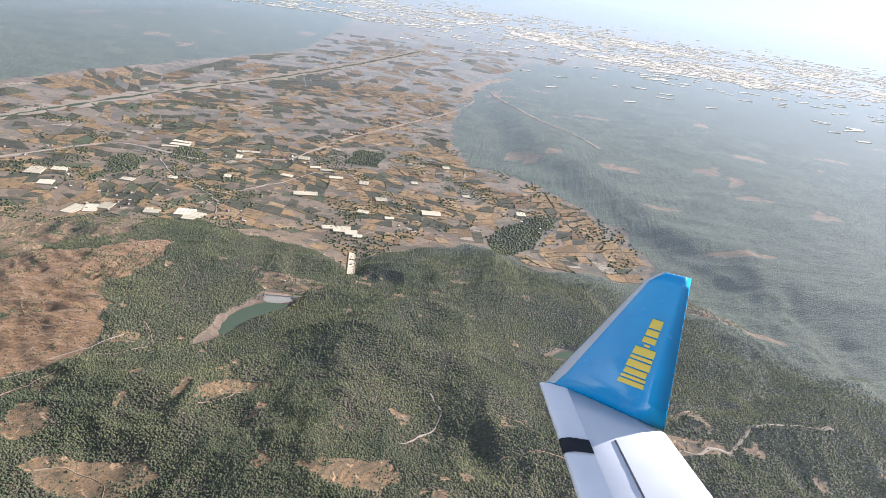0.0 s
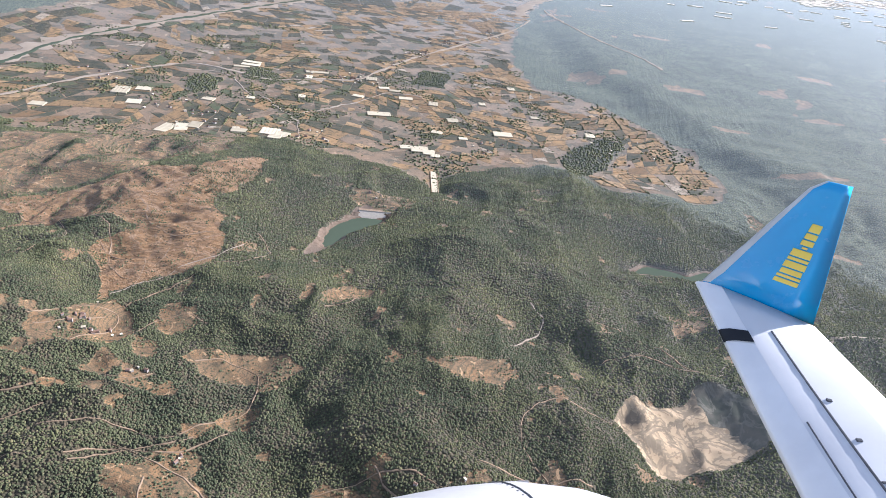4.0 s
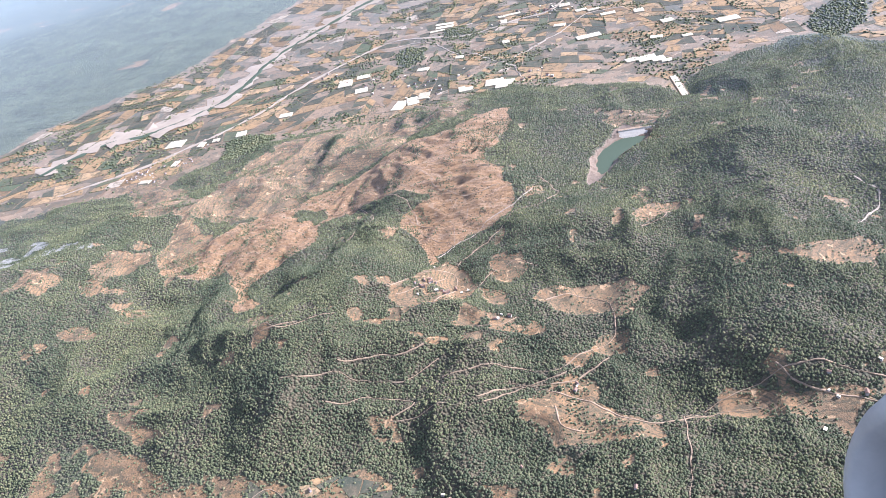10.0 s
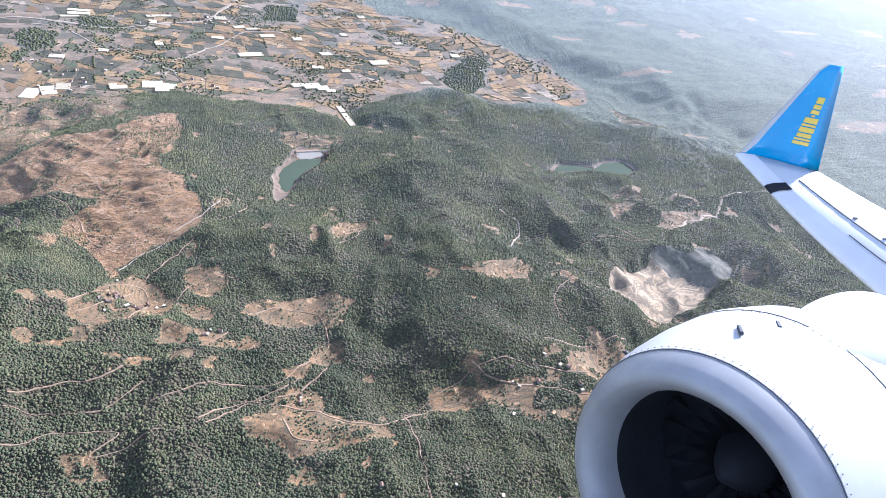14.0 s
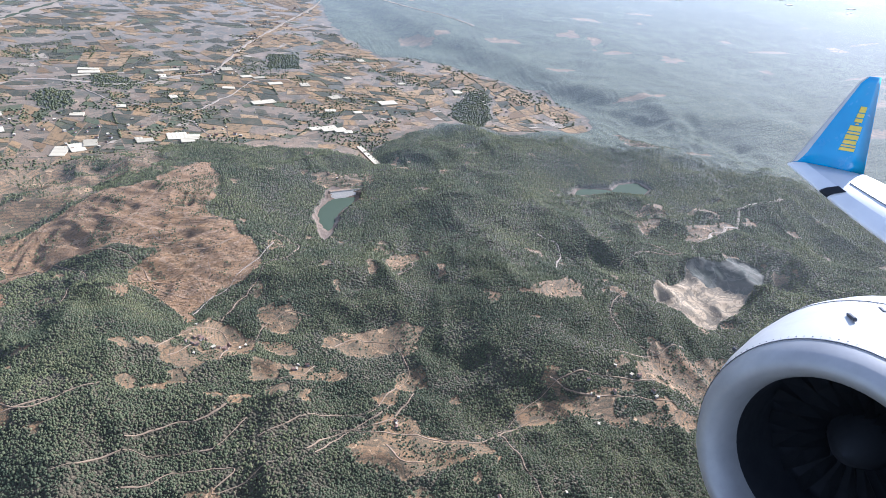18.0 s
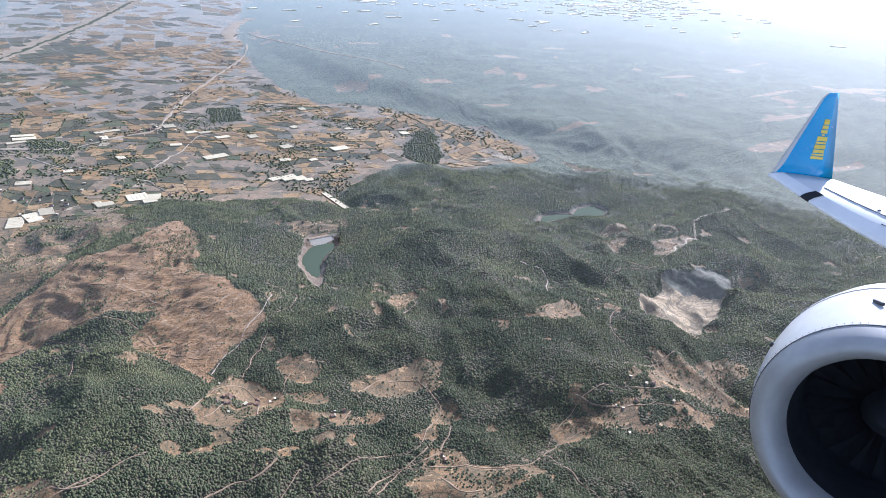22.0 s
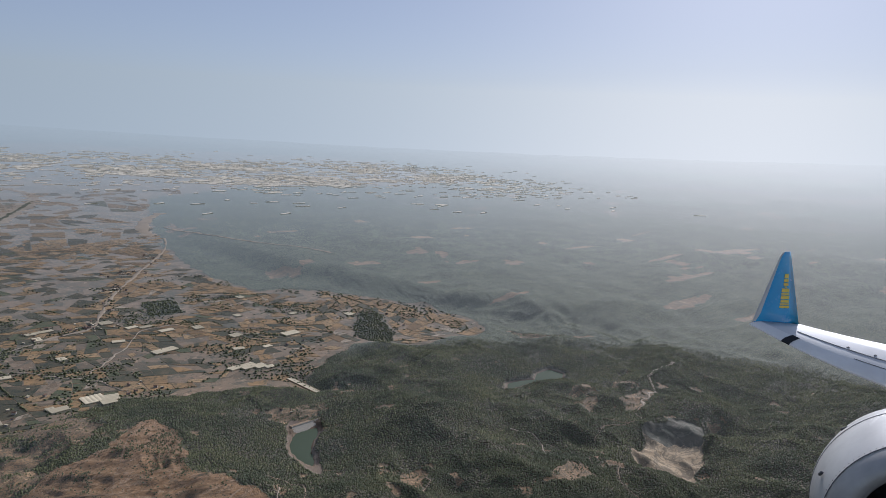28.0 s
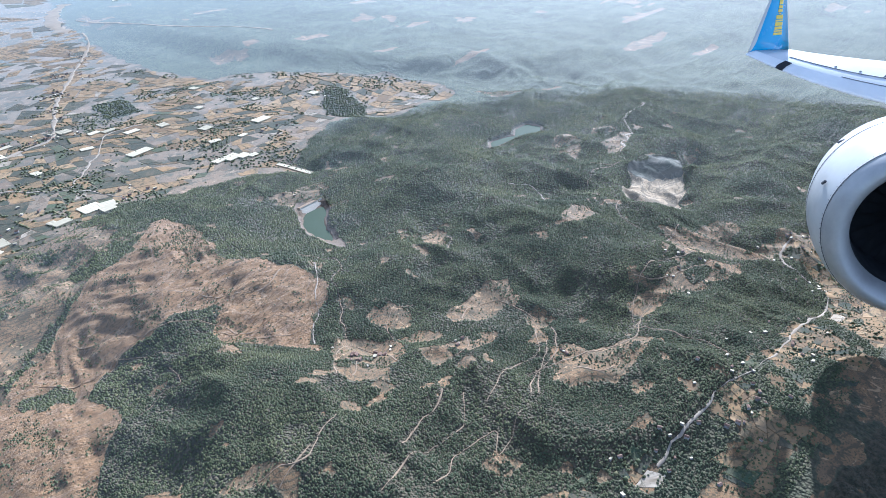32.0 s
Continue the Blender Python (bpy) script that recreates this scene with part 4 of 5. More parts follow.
def prism(sections):
    """A closed solid through matching outlines."""
    bm = bmesh.new()
    rows = [[bm.verts.new(p) for p in s] for s in sections]
    n = len(rows[0])
    for a, b in zip(rows, rows[1:]):
        for i in range(n):
            bm.faces.new((a[i], a[(i + 1) % n], b[(i + 1) % n], b[i]))
    bm.faces.new(rows[0][::-1])
    bm.faces.new(rows[-1])
    bmesh.ops.recalc_face_normals(bm, faces=bm.faces[:])
    return bm


def build_dam():
    dam = tagged(new("dam"), "pale stone-faced earth dam with a track along its crest", "dam")
    a, b = Vector((-144, 507, 0)), Vector((-110, 511.5, 0))
    along = (b - a).normalized()
    out = Vector((-along.y, along.x, 0))
    dam.location = (a + b) / 2 + Vector((0, 0, LAKE_Z))
    o = dam.location

    def bank(profile):
        return prism([[p + out * u + Vector((0, 0, LAKE_Z + w)) - o for u, w in profile] for p in (a, a.lerp(b, 0.33), a.lerp(b, 0.66), b)])

    part("bank", bank([(-10, -3), (-2, 4.6), (2, 4.6), (13, -4)]), STONE, dam)
    part("crest", bank([(-1.8, 4.6), (-1.7, 4.9), (1.7, 4.9), (1.8, 4.6)]), DIRT, dam, "dusty crest track")
    part("parapet", bank([(-2.2, 4.6), (-2.0, 5.1), (-1.85, 5.1), (-1.8, 4.6)]), STONE, dam)
    return dam


build_dam()


def build_basin():
    """A long narrow lined basin with low banks."""
    basin = tagged(new("basin"), "long narrow pale sheet-lined basin with low banks", "basin")
    a, b = Vector((-89.5, 621, 0)), Vector((-82.5, 570, 0))
    along = (b - a).normalized()
    out = Vector((-along.y, along.x, 0))
    basin.location = (a + b) / 2 + Vector((0, 0, BASIN_Z + 0.2))
    half = (b - a).length / 2
    for side in (-1, 1):
        part("bank", prism([[along * s + out * (side * u) + Vector((0, 0, w)) for u, w in ((2.2, 0.0), (3.0, 0.5), (3.4, 0.5), (4.6, -1.0), (2.2, -1.0))] for s in (-half, half)]), DIRT, basin)
    part("lining", prism([[along * s + out * u + Vector((0, 0, w)) for u, w in ((-3.0, 0.46), (-2.2, 0.1), (2.2, 0.1), (3.0, 0.46), (3.0, 0.3), (-3.0, 0.3))] for s in (-half, -half * 0.4, half * 0.4, half)]), FILM, basin, "pale plastic lining")


build_basin()


# ---- fields ----
def parcels(corners, smallest, rng, out):
    """Cuts a four-cornered piece of land into uneven plots."""
    a, b, c, d = [np.array(p, float) for p in corners]
    u, v = np.linalg.norm(b - a) + np.linalg.norm(c - d), np.linalg.norm(d - a) + np.linalg.norm(c - b)
    if max(u, v) / 2 < smallest * rng.uniform(0.7, 1.9):
        out.append((a, b, c, d))
        return
    s, t = rng.uniform(0.28, 0.72), rng.uniform(-0.17, 0.17)
    if u > v * rng.uniform(0.55, 1.6):
        p, q = a + (b - a) * (s + t), d + (c - d) * (s - t)
        parcels((a, p, q, d), smallest, rng, out)
        parcels((p, b, c, q), smallest, rng, out)
    else:
        p, q = a + (d - a) * (s + t), b + (c - b) * (s - t)
        parcels((a, b, q, p), smallest, rng, out)
        parcels((p, q, c, d), smallest, rng, out)


def build_fields():
    rng = np.random.default_rng(5)
    plots = []
    for block, size in ((((-420, 560), (330, 500), (240, 960), (-430, 900)), 18), (((-430, 900), (240, 960), (110, 1500), (-560, 1260)), 21),
                        (((-950, 420), (-420, 560), (-430, 900), (-800, 980)), 24), (((-800, 980), (-430, 900), (-560, 1260), (-700, 1300)), 30),
                        (((-560, 1260), (110, 1500), (300, 2200), (-400, 2100)), 38), (((-335, 70), (-150, 60), (-155, 125), (-325, 148)), 9), (((-150, 60), (60, 60), (60, 145), (-155, 125)), 9)):
        got = []
        parcels(block, size, rng, got)
        plots += got
    kept, far, hedges = 0, {FIELD_FAR: ([], []), FIELD_FAR_DRY: ([], [])}, []
    for a, b, c, d in plots:
        mid = (a + b + c + d) / 4
        x, y = mid
        r = math.hypot(x + 200, y)
        low = r < 330
        if lookup("farm", np.array([x]), np.array([y]))[0] < 0.5 and not (low and lookup("clearing", np.array([x]), np.array([y]))[0] > 0.6):
            continue
        if rng.random() < 0.10 + 0.5 * (fbm(np.array([x]), np.array([y]), 70, 3, 131)[0] > 0.55) or (y > 1500 and rng.random() < 0.4):
            continue
        shrink = rng.uniform(0.90, 0.995)
        turn = rng.normal(0, 0.03)
        rim = []
        ring = [a, b, c, d]
        for i in range(4):
            p, q = ring[i], ring[(i + 1) % 4]
            for t in (0.04, 0.35, 0.65, 0.96):
                w = mid + (p + (q - p) * t - mid) * (shrink + rng.uniform(-0.04, 0.012))
                rim.append((w[0], w[1]))
        if lookup("farm", np.array([x]), np.array([y]))[0] > 0.5:
            if np.min(lookup("farm", np.array([p[0] for p in rim]), np.array([p[1] for p in rim]))) < 0.2:
                continue
            if abs(float(zat(x, y)) + 20 - 0.04 * max(r - 750, 0)) > 9:
                continue
        rim = np.array(rim)
        dry = (x + 170) / 160 + 5 * (fbm(np.array([x]), np.array([y]), 90, 3, 133)[0] - 0.5) > 0
        if r < 1000 and rng.random() < 0.28:
            # a hedge of bushes along one or two sides
            for side in rng.choice(4, rng.integers(1, 3), replace=False):
                p, q = ring[side], ring[(side + 1) % 4]
                n = int(np.linalg.norm(q - p) / 2.2)
                for t in np.linspace(0, 1, max(n, 2)):
                    if rng.random() < 0.8:
                        hedges.append(p + (q - p) * t + rng.normal(0, 0.5, 2))
        pts = np.vstack([rim, mid[None] + (rim - mid) * 0.5, mid[None]])
        zz = zat(pts[:, 0], pts[:, 1]) + 0.16 + 0.0003 * max(r - 600, 0)
        v = np.column_stack([pts, zz])
        skirt = np.column_stack([rim, zat(rim[:, 0], rim[:, 1]) - 0.1])
        v = np.vstack([v, skirt])
        n = len(rim)
        f = []
        for i in range(n):
            j = (i + 1) % n
            f += [(i, j, n + j), (i, n + j, n + i), (n + i, n + j, 2 * n), (2 * n + 1 + i, 2 * n + 1 + j, j), (2 * n + 1 + i, j, i)]
        if kept < 300 and (low or (r < 900 and -330 < x < 300)):
            kept += 1
            o = np.array([x, y, zz[-1]])
            me = sheet_mesh("field", v - o, f)
            me.polygons.foreach_set("use_smooth", np.zeros(len(f), bool))
            me.materials.append(FIELD_DRY if dry else FIELD)
            ob = new("field", me)
            ob.location = o
            ob.parent = ground
        else:
            far_v, far_f = far[FIELD_FAR_DRY if dry else FIELD_FAR]
            base = sum(len(w) for w in far_v)
            far_v.append(v)
            far_f.append(np.array(f) + base)
    for (material, (far_v, far_f)), label in zip(far.items(), ("patchwork of dark orchards and green farm fields", "patchwork of tan stubble and ploughed farm fields")):
        me = sheet_mesh("far_fields", np.vstack(far_v), np.vstack(far_f))
        me.polygons.foreach_set("use_smooth", np.zeros(len(me.polygons), bool))
        me.materials.append(material)
        tagged(new("far_fields", me), label, "field", kind="stuff")
    forest("hedges", "dark bushy hedges along the field edges", 0, 4, 0, 4, 2.0, 1.6, None, 17, 4, hedges)
    return kept


build_fields()


# ---- greenhouses and houses ----
def greenhouse(length, width, spans, label, place, turn):
    """A block of gabled plastic tunnels side by side."""
    top = tagged(new("greenhouse"), label, "greenhouse", "greenhouses of the valley")
    s = width / spans
    eave = 0.55
    prof = [(-width / 2, eave)]
    for i in range(spans):
        y = -width / 2 + i * s
        prof += [(y + 0.25 * s, eave + 0.05 * s), (y + 0.5 * s, eave + 0.07 * s), (y + 0.75 * s, eave + 0.05 * s), (y + s, eave + 0.03)]
    bm = bmesh.new()
    rows = [[bm.verts.new((x, y, z)) for y, z in prof] for x in (-length / 2, 0, length / 2)]
    for a, b in zip(rows, rows[1:]):
        for i in range(len(prof) - 1):
            bm.faces.new((a[i], a[i + 1], b[i + 1], b[i]))
    part("roof_film", bm, FILM, top)
    for sx in (-1, 1):
        bm = bmesh.new()
        up = [bm.verts.new((sx * length / 2, y, z)) for y, z in prof]
        dn = [bm.verts.new((sx * length / 2, y, -1)) for y, z in prof]
        for i in range(len(prof) - 1):
            bm.faces.new((up[i], up[i + 1], dn[i + 1], dn[i]))
        part("end_wall", bm, FILM, top)
    for sy in (-1, 1):
        part("side_wall", prism([[(x, sy * width / 2, -1), (x, sy * width / 2, eave), (x, sy * (width / 2 - 0.1), eave), (x, sy * (width / 2 - 0.1), -1)] for x in (-length / 2, length / 2)]), FILM, top)
    x, y = place
    top.matrix_world = pose(x, y, float(zat(x, y)) + 0.5, 0, 0, turn)
    return top


GREENHOUSES = [(-272, 655, 20, 13), (-258, 651, 16, 10), (-262, 640, 14, 8), (-377, 633, 14, 17), (-363, 640, 14, 15), (-352, 650, 13, 12), (-302, 644, 17, 7), (-308, 650, 9, 5),
               (-111, 678, 20, 11), (-100, 672, 14, 9), (-127, 679, 13, 7), (-92, 664, 9, 7), (-173, 770, 30, 9), (-20, 760, 24, 10), (-83, 784, 15, 9), (-113, 834, 16, 8),
               (-98, 737, 14, 6), (-150, 840, 19, 7), (-168, 864, 17, 6), (-184, 869, 15, 6), (-207, 900, 17, 10), (-276, 895, 20, 6), (-287, 868, 16, 6), (-291, 891, 12, 6),
               (-372, 883, 26, 7), (-374, 895, 26, 6), (-380, 870, 22, 5), (-372, 735, 15, 7), (-275, 791, 13, 6), (89, 796, 15, 8), (-12, 943, 14, 7), (-210, 823, 15, 6), (-66, 728, 11, 5),
               (-440, 690, 16, 10), (-470, 720, 26, 12), (-450, 735, 18, 9), (-643, 592, 20, 14), (-612, 538, 14, 4), (-603, 582, 13, 5), (-627, 500, 13, 5), (-588, 590, 8, 6), (-560, 600, 12, 9), (-520, 640, 16, 8), (20, 835, 11, 6), (-50, 860, 12, 6), (-330, 760, 10, 6)]
_rng = random.Random(4)
for gx, gy, gl, gw in GREENHOUSES:
    greenhouse(gl * 0.95, gw * 1.5, max(2, round(gw / 2.4)), "white plastic greenhouse block standing among the fields", (gx, gy), _rng.choice((8, 98, 14, -6)) + _rng.uniform(-5, 5))


def far_greenhouses():
    """The belt of plastic tunnels on the far plain, too many to count."""
    rng = np.random.default_rng(8)
    v, f = [], []
    while len(v) < 5200:
        t = rng.uniform(-0.35, 1.15)
        x, y = 0 + 1450 * t + rng.normal(0, 140), 2850 - 500 * t + rng.normal(0, 330)
        if t < 0:
            x, y = rng.uniform(-1500, 0), rng.uniform(2500, 3800)
        if fbm(np.array([x]), np.array([y]), 260, 3, 111)[0] < 0.50 and rng.random() < 0.85:
            continue
        a, l, w = rng.normal(0.15, 0.25), rng.uniform(10, 42), rng.uniform(4, 9)
        c, s = math.cos(a), math.sin(a)
        z = float(zat(x, y))
        b = len(v) * 8
        ring = [(x + c * p * l - s * q * w, y + s * p * l + c * q * w) for p, q in ((-0.5, -0.5), (0.5, -0.5), (0.5, 0.5), (-0.5, 0.5))]
        v.append([(p, q, z - 2) for p, q in ring] + [(p, q, z + 0.5 + 0.06 * (q - y)) for p, q in ring])
        f += [(b + 4, b + 5, b + 6, b + 7)] + [(b + i, b + (i + 1) % 4, b + 4 + (i + 1) % 4, b + 4 + i) for i in range(4)]
    me = sheet_mesh("far_greenhouses", np.array(v).reshape(-1, 3), f)
    me.polygons.foreach_set("use_smooth", np.zeros(len(f), bool))
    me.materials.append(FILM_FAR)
    tagged(new("far_greenhouses", me), "distant belt of bright white plastic greenhouses", "greenhouse", kind="stuff")


far_greenhouses()


def house(w, d, h, label):
    top = tagged(new("house"), label, "house", "farmhouses")
    part("wall", prism([[(-w / 2, -d / 2, -1.0), (w / 2, -d / 2, -1.0), (w / 2, d / 2, -1.0), (-w / 2, d / 2, -1.0)],
                        [(-w / 2, -d / 2, h), (w / 2, -d / 2, h), (w / 2, d / 2, h), (-w / 2, d / 2, h)]]), PLASTER, top)
    e = 0.15
    part("roof", prism([[(-w / 2 - e, -d / 2 - e, h - 0.05), (-w / 2 - e, 0, h + d * 0.3), (-w / 2 - e, d / 2 + e, h - 0.05), (-w / 2 - e, d / 2 + e, h + 0.1), (-w / 2 - e, 0, h + d * 0.3 + 0.15), (-w / 2 - e, -d / 2 - e, h + 0.1)],
                        [(w / 2 + e, -d / 2 - e, h - 0.05), (w / 2 + e, 0, h + d * 0.3), (w / 2 + e, d / 2 + e, h - 0.05), (w / 2 + e, d / 2 + e, h + 0.1), (w / 2 + e, 0, h + d * 0.3 + 0.15), (w / 2 + e, -d / 2 - e, h + 0.1)]]), TILES, top)
    return top


def shed(w, d, h, label):
    top = tagged(new("shed"), label, "shed", "farm sheds")
    part("wall", prism([[(-w / 2, -d / 2, -1.0), (w / 2, -d / 2, -1.0), (w / 2, d / 2, -1.0), (-w / 2, d / 2, -1.0)],
                        [(-w / 2, -d / 2, h), (w / 2, -d / 2, h), (w / 2, d / 2, h * 1.2), (-w / 2, d / 2, h * 1.2)]]), PLASTER, top)
    part("roof", prism([[(-w / 2 - 0.1, -d / 2 - 0.1, h), (w / 2 + 0.1, -d / 2 - 0.1, h), (w / 2 + 0.1, d / 2 + 0.1, h * 1.2), (-w / 2 - 0.1, d / 2 + 0.1, h * 1.2)],
                        [(-w / 2 - 0.1, -d / 2 - 0.1, h + 0.12), (w / 2 + 0.1, -d / 2 - 0.1, h + 0.12), (w / 2 + 0.1, d / 2 + 0.1, h * 1.2 + 0.12), (-w / 2 - 0.1, d / 2 + 0.1, h * 1.2 + 0.12)]]), FILM, top)
    return top


HOUSE = house(2.6, 1.7, 1.3, "small pale farmhouse with a red-brown tiled roof")
SHED = shed(2.4, 1.6, 1.0, "low pale shed with a white sheet roof")
# hamlets: x, y, spread, how many
HAMLETS = [(-258, 276, 12, 12), (-240, 268, 8, 4), (-300, 122, 14, 7), (-250, 118, 20, 9), (-190, 110, 22, 12), (-130, 115, 18, 9), (-150, 95, 25, 10), (-60, 188, 14, 5), (-20, 190, 14, 5),
           (60, 140, 18, 10), (20, 130, 20, 8), (-70, 100, 22, 10), (-215, 245, 8, 4), (-170, 190, 10, 3), (-228, 893, 26, 24), (-110, 1140, 30, 18), (-150, 1060, 22, 14), (-190, 975, 20, 10), (-60, 1240, 24, 10), (-300, 880, 24, 8),
           (-400, 700, 40, 12), (-330, 690, 25, 6), (-40, 700, 40, 8), (130, 760, 40, 8), (-500, 760, 50, 10), (130, 540, 20, 0), (-130, 540, 14, 4), (-632, 512, 18, 16), (-606, 545, 13, 9), (-650, 528, 12, 8), (-594, 588, 12, 6), (-350, 655, 24, 8), (-230, 660, 26, 8)]
for hx, hy, spread, count in HAMLETS:
    for _ in range(count):
        x, y = hx + _rng.gauss(0, spread * 0.6), hy + _rng.gauss(0, spread * 0.6)
        if min(math.hypot(x + 302, y - 119), math.hypot(x + 312, y - 106)) < 15:
            continue
        src = HOUSE if _rng.random() < 0.6 else SHED
        k = _rng.uniform(0.5, 0.95) * (1.5 if y > 600 else 1.0)
        m = pose(x, y, float(zat(x, y)) + 0.3, 0, 0, _rng.uniform(0, 180)) @ Matrix.Scale(k, 4)
        ob = copy_thing(src, m)
        ob.scale = (k, k, k)
for src, x, y in ((HOUSE, -262, 280), (SHED, -256, 270)):
    src.matrix_world = pose(x, y, float(zat(x, y)) + 0.3, 0, 0, 30)


def solar_field(cx, cy, rows, label):
    """Rows of tilted panels on posts."""
    top = tagged(new("solar_array"), label, "solar array")
    for r in range(rows):
        y = (r - rows / 2) * 1.9
        part("solar_panel", prism([[(x, y - 0.6, 0.3), (x, y + 0.6, 0.9), (x, y + 0.6, 1.0), (x, y - 0.6, 0.4)] for x in (-6.5, 6.5)]), PANEL, top)
        for x in (-5, 0, 5):
            part("post", prism([[(x - 0.06, y - 0.06, z), (x + 0.06, y - 0.06, z), (x + 0.06, y + 0.06, z), (x - 0.06, y + 0.06, z)] for z in (-1.5, 0.6)]), TAR, top)
    top.matrix_world = pose(cx, cy, float(zat(cx, cy)) + 0.8, 0, 0, -20)
    return top


solar_field(-302, 119, 6, "dark blue solar panels in rows beside the fields")
solar_field(-312, 106, 5, "dark blue solar panels in rows on dry ground")


# ---- the airliner ----
def gloss_material(name, a, b, rough, metal=0.0, scale=0.05, coat=0.0):
    k = Nodes(name, rough, metal, 0.5)
    k.b.inputs["Coat Weight"].default_value = coat
    c = k.mix(k.ramp(k.noise(scale, 5), (0.35, 0.0), (0.7, 1.0)), a, b)
    k.link(k.ramp(k.noise(scale * 4, 4), (0.3, max(rough - 0.08, 0.02)), (0.7, rough + 0.08)), k.b.inputs["Roughness"])
    return k.done(c, False)


WHITE_PAINT = gloss_material("white_aircraft_paint", (0.58, 0.56, 0.51), (0.51, 0.49, 0.45), 0.45, coat=0.15)
GREY_PAINT = gloss_material("grey_wing_paint", (0.72, 0.70, 0.65), (0.64, 0.62, 0.58), 0.45)
BARE_METAL = gloss_material("bare_metal", (0.86, 0.83, 0.76), (0.76, 0.73, 0.67), 0.4, 0.1)
LIP_METAL = gloss_material("satin_lip_metal", (0.46, 0.44, 0.40), (0.36, 0.34, 0.31), 0.5, 0.3)
BLUE_PAINT = gloss_material("blue_winglet_paint", (0.012, 0.33, 0.62), (0.010, 0.27, 0.54), 0.22, coat=0.6)
YELLOW_PAINT = gloss_material("yellow_paint", (0.85, 0.62, 0.08), (0.78, 0.56, 0.06), 0.4)
# near black: painted shade on duct, spinner and blades; real colour of the tip mark
DARK = gloss_material("inlet_shade_and_mark_black", (0.008, 0.009, 0.011), (0.014, 0.015, 0.017), 0.75)
LINE = gloss_material("panel_gap", (0.05, 0.05, 0.055), (0.09, 0.09, 0.09), 0.7)


def aerofoil(lead, trail, up, thick):
    """Outline of a wing section between its leading and trailing edge."""
    prof = [(1.0, 0.0), (0.75, 0.42), (0.45, 0.85), (0.22, 1.0), (0.08, 0.72), (0.02, 0.36), (0.0, 0.0), (0.03, -0.3), (0.12, -0.5), (0.35, -0.55), (0.7, -0.28)]
    return [lead + (trail - lead) * u + up * (thick * w) for u, w in prof]


def skin(sections, pick=None):
    """The surface through a row of wing sections; pick: which strips of the outline to cover."""
    bm = bmesh.new()
    rows = [[bm.verts.new(p) for p in s] for s in sections]
    n = len(rows[0])
    for a, b in zip(rows, rows[1:]):
        for i in (pick if pick is not None else range(n)):
            bm.faces.new((a[i], a[(i + 1) % n], b[(i + 1) % n], b[i]))
    if pick is not None:
        bmesh.ops.delete(bm, geom=[q for q in bm.verts if not q.link_faces], context="VERTS")
    else:
        bm.faces.new(rows[0])
        bm.faces.new(rows[-1][::-1])
    bmesh.ops.recalc_face_normals(bm, faces=bm.faces[:])
    for f in bm.faces:
        f.smooth = True
    return bm


def bow(a, b, s, sag):
    return Vector(a).lerp(Vector(b), s) + Vector(sag) * (4 * s * (1 - s))


def lead(s):
    return bow((-19, 157, 131), (-12, 10, 109), s, (6, 0, -10))


def trail(s):
    return bow((15, 138, 129.5), (33, 8, 130), s, (3, 0, -4))


def wing_top(s, u, lift=0.25):
    """A point on the wing's upper skin: s from tip to root, u from leading to trailing edge."""
    h = np.interp(u, (0, 0.02, 0.08, 0.22, 0.45, 0.75, 1.0), (0, 0.36, 0.72, 1.0, 0.85, 0.42, 0.0))
    return lead(s).lerp(trail(s), u) + Vector((0, 0, float(h) * (1.9 + 2.4 * s) + lift))


def strip_on_wing(s0, s1, u0, u1, n=14, lift=0.3):
    rows = []
    for i in range(n + 1):
        s = s0 + (s1 - s0) * i / n
        rows.append([wing_top(s, u0, lift), wing_top(s, u1, lift), wing_top(s, u1, lift - 0.5), wing_top(s, u0, lift - 0.5)])
    return prism(rows)


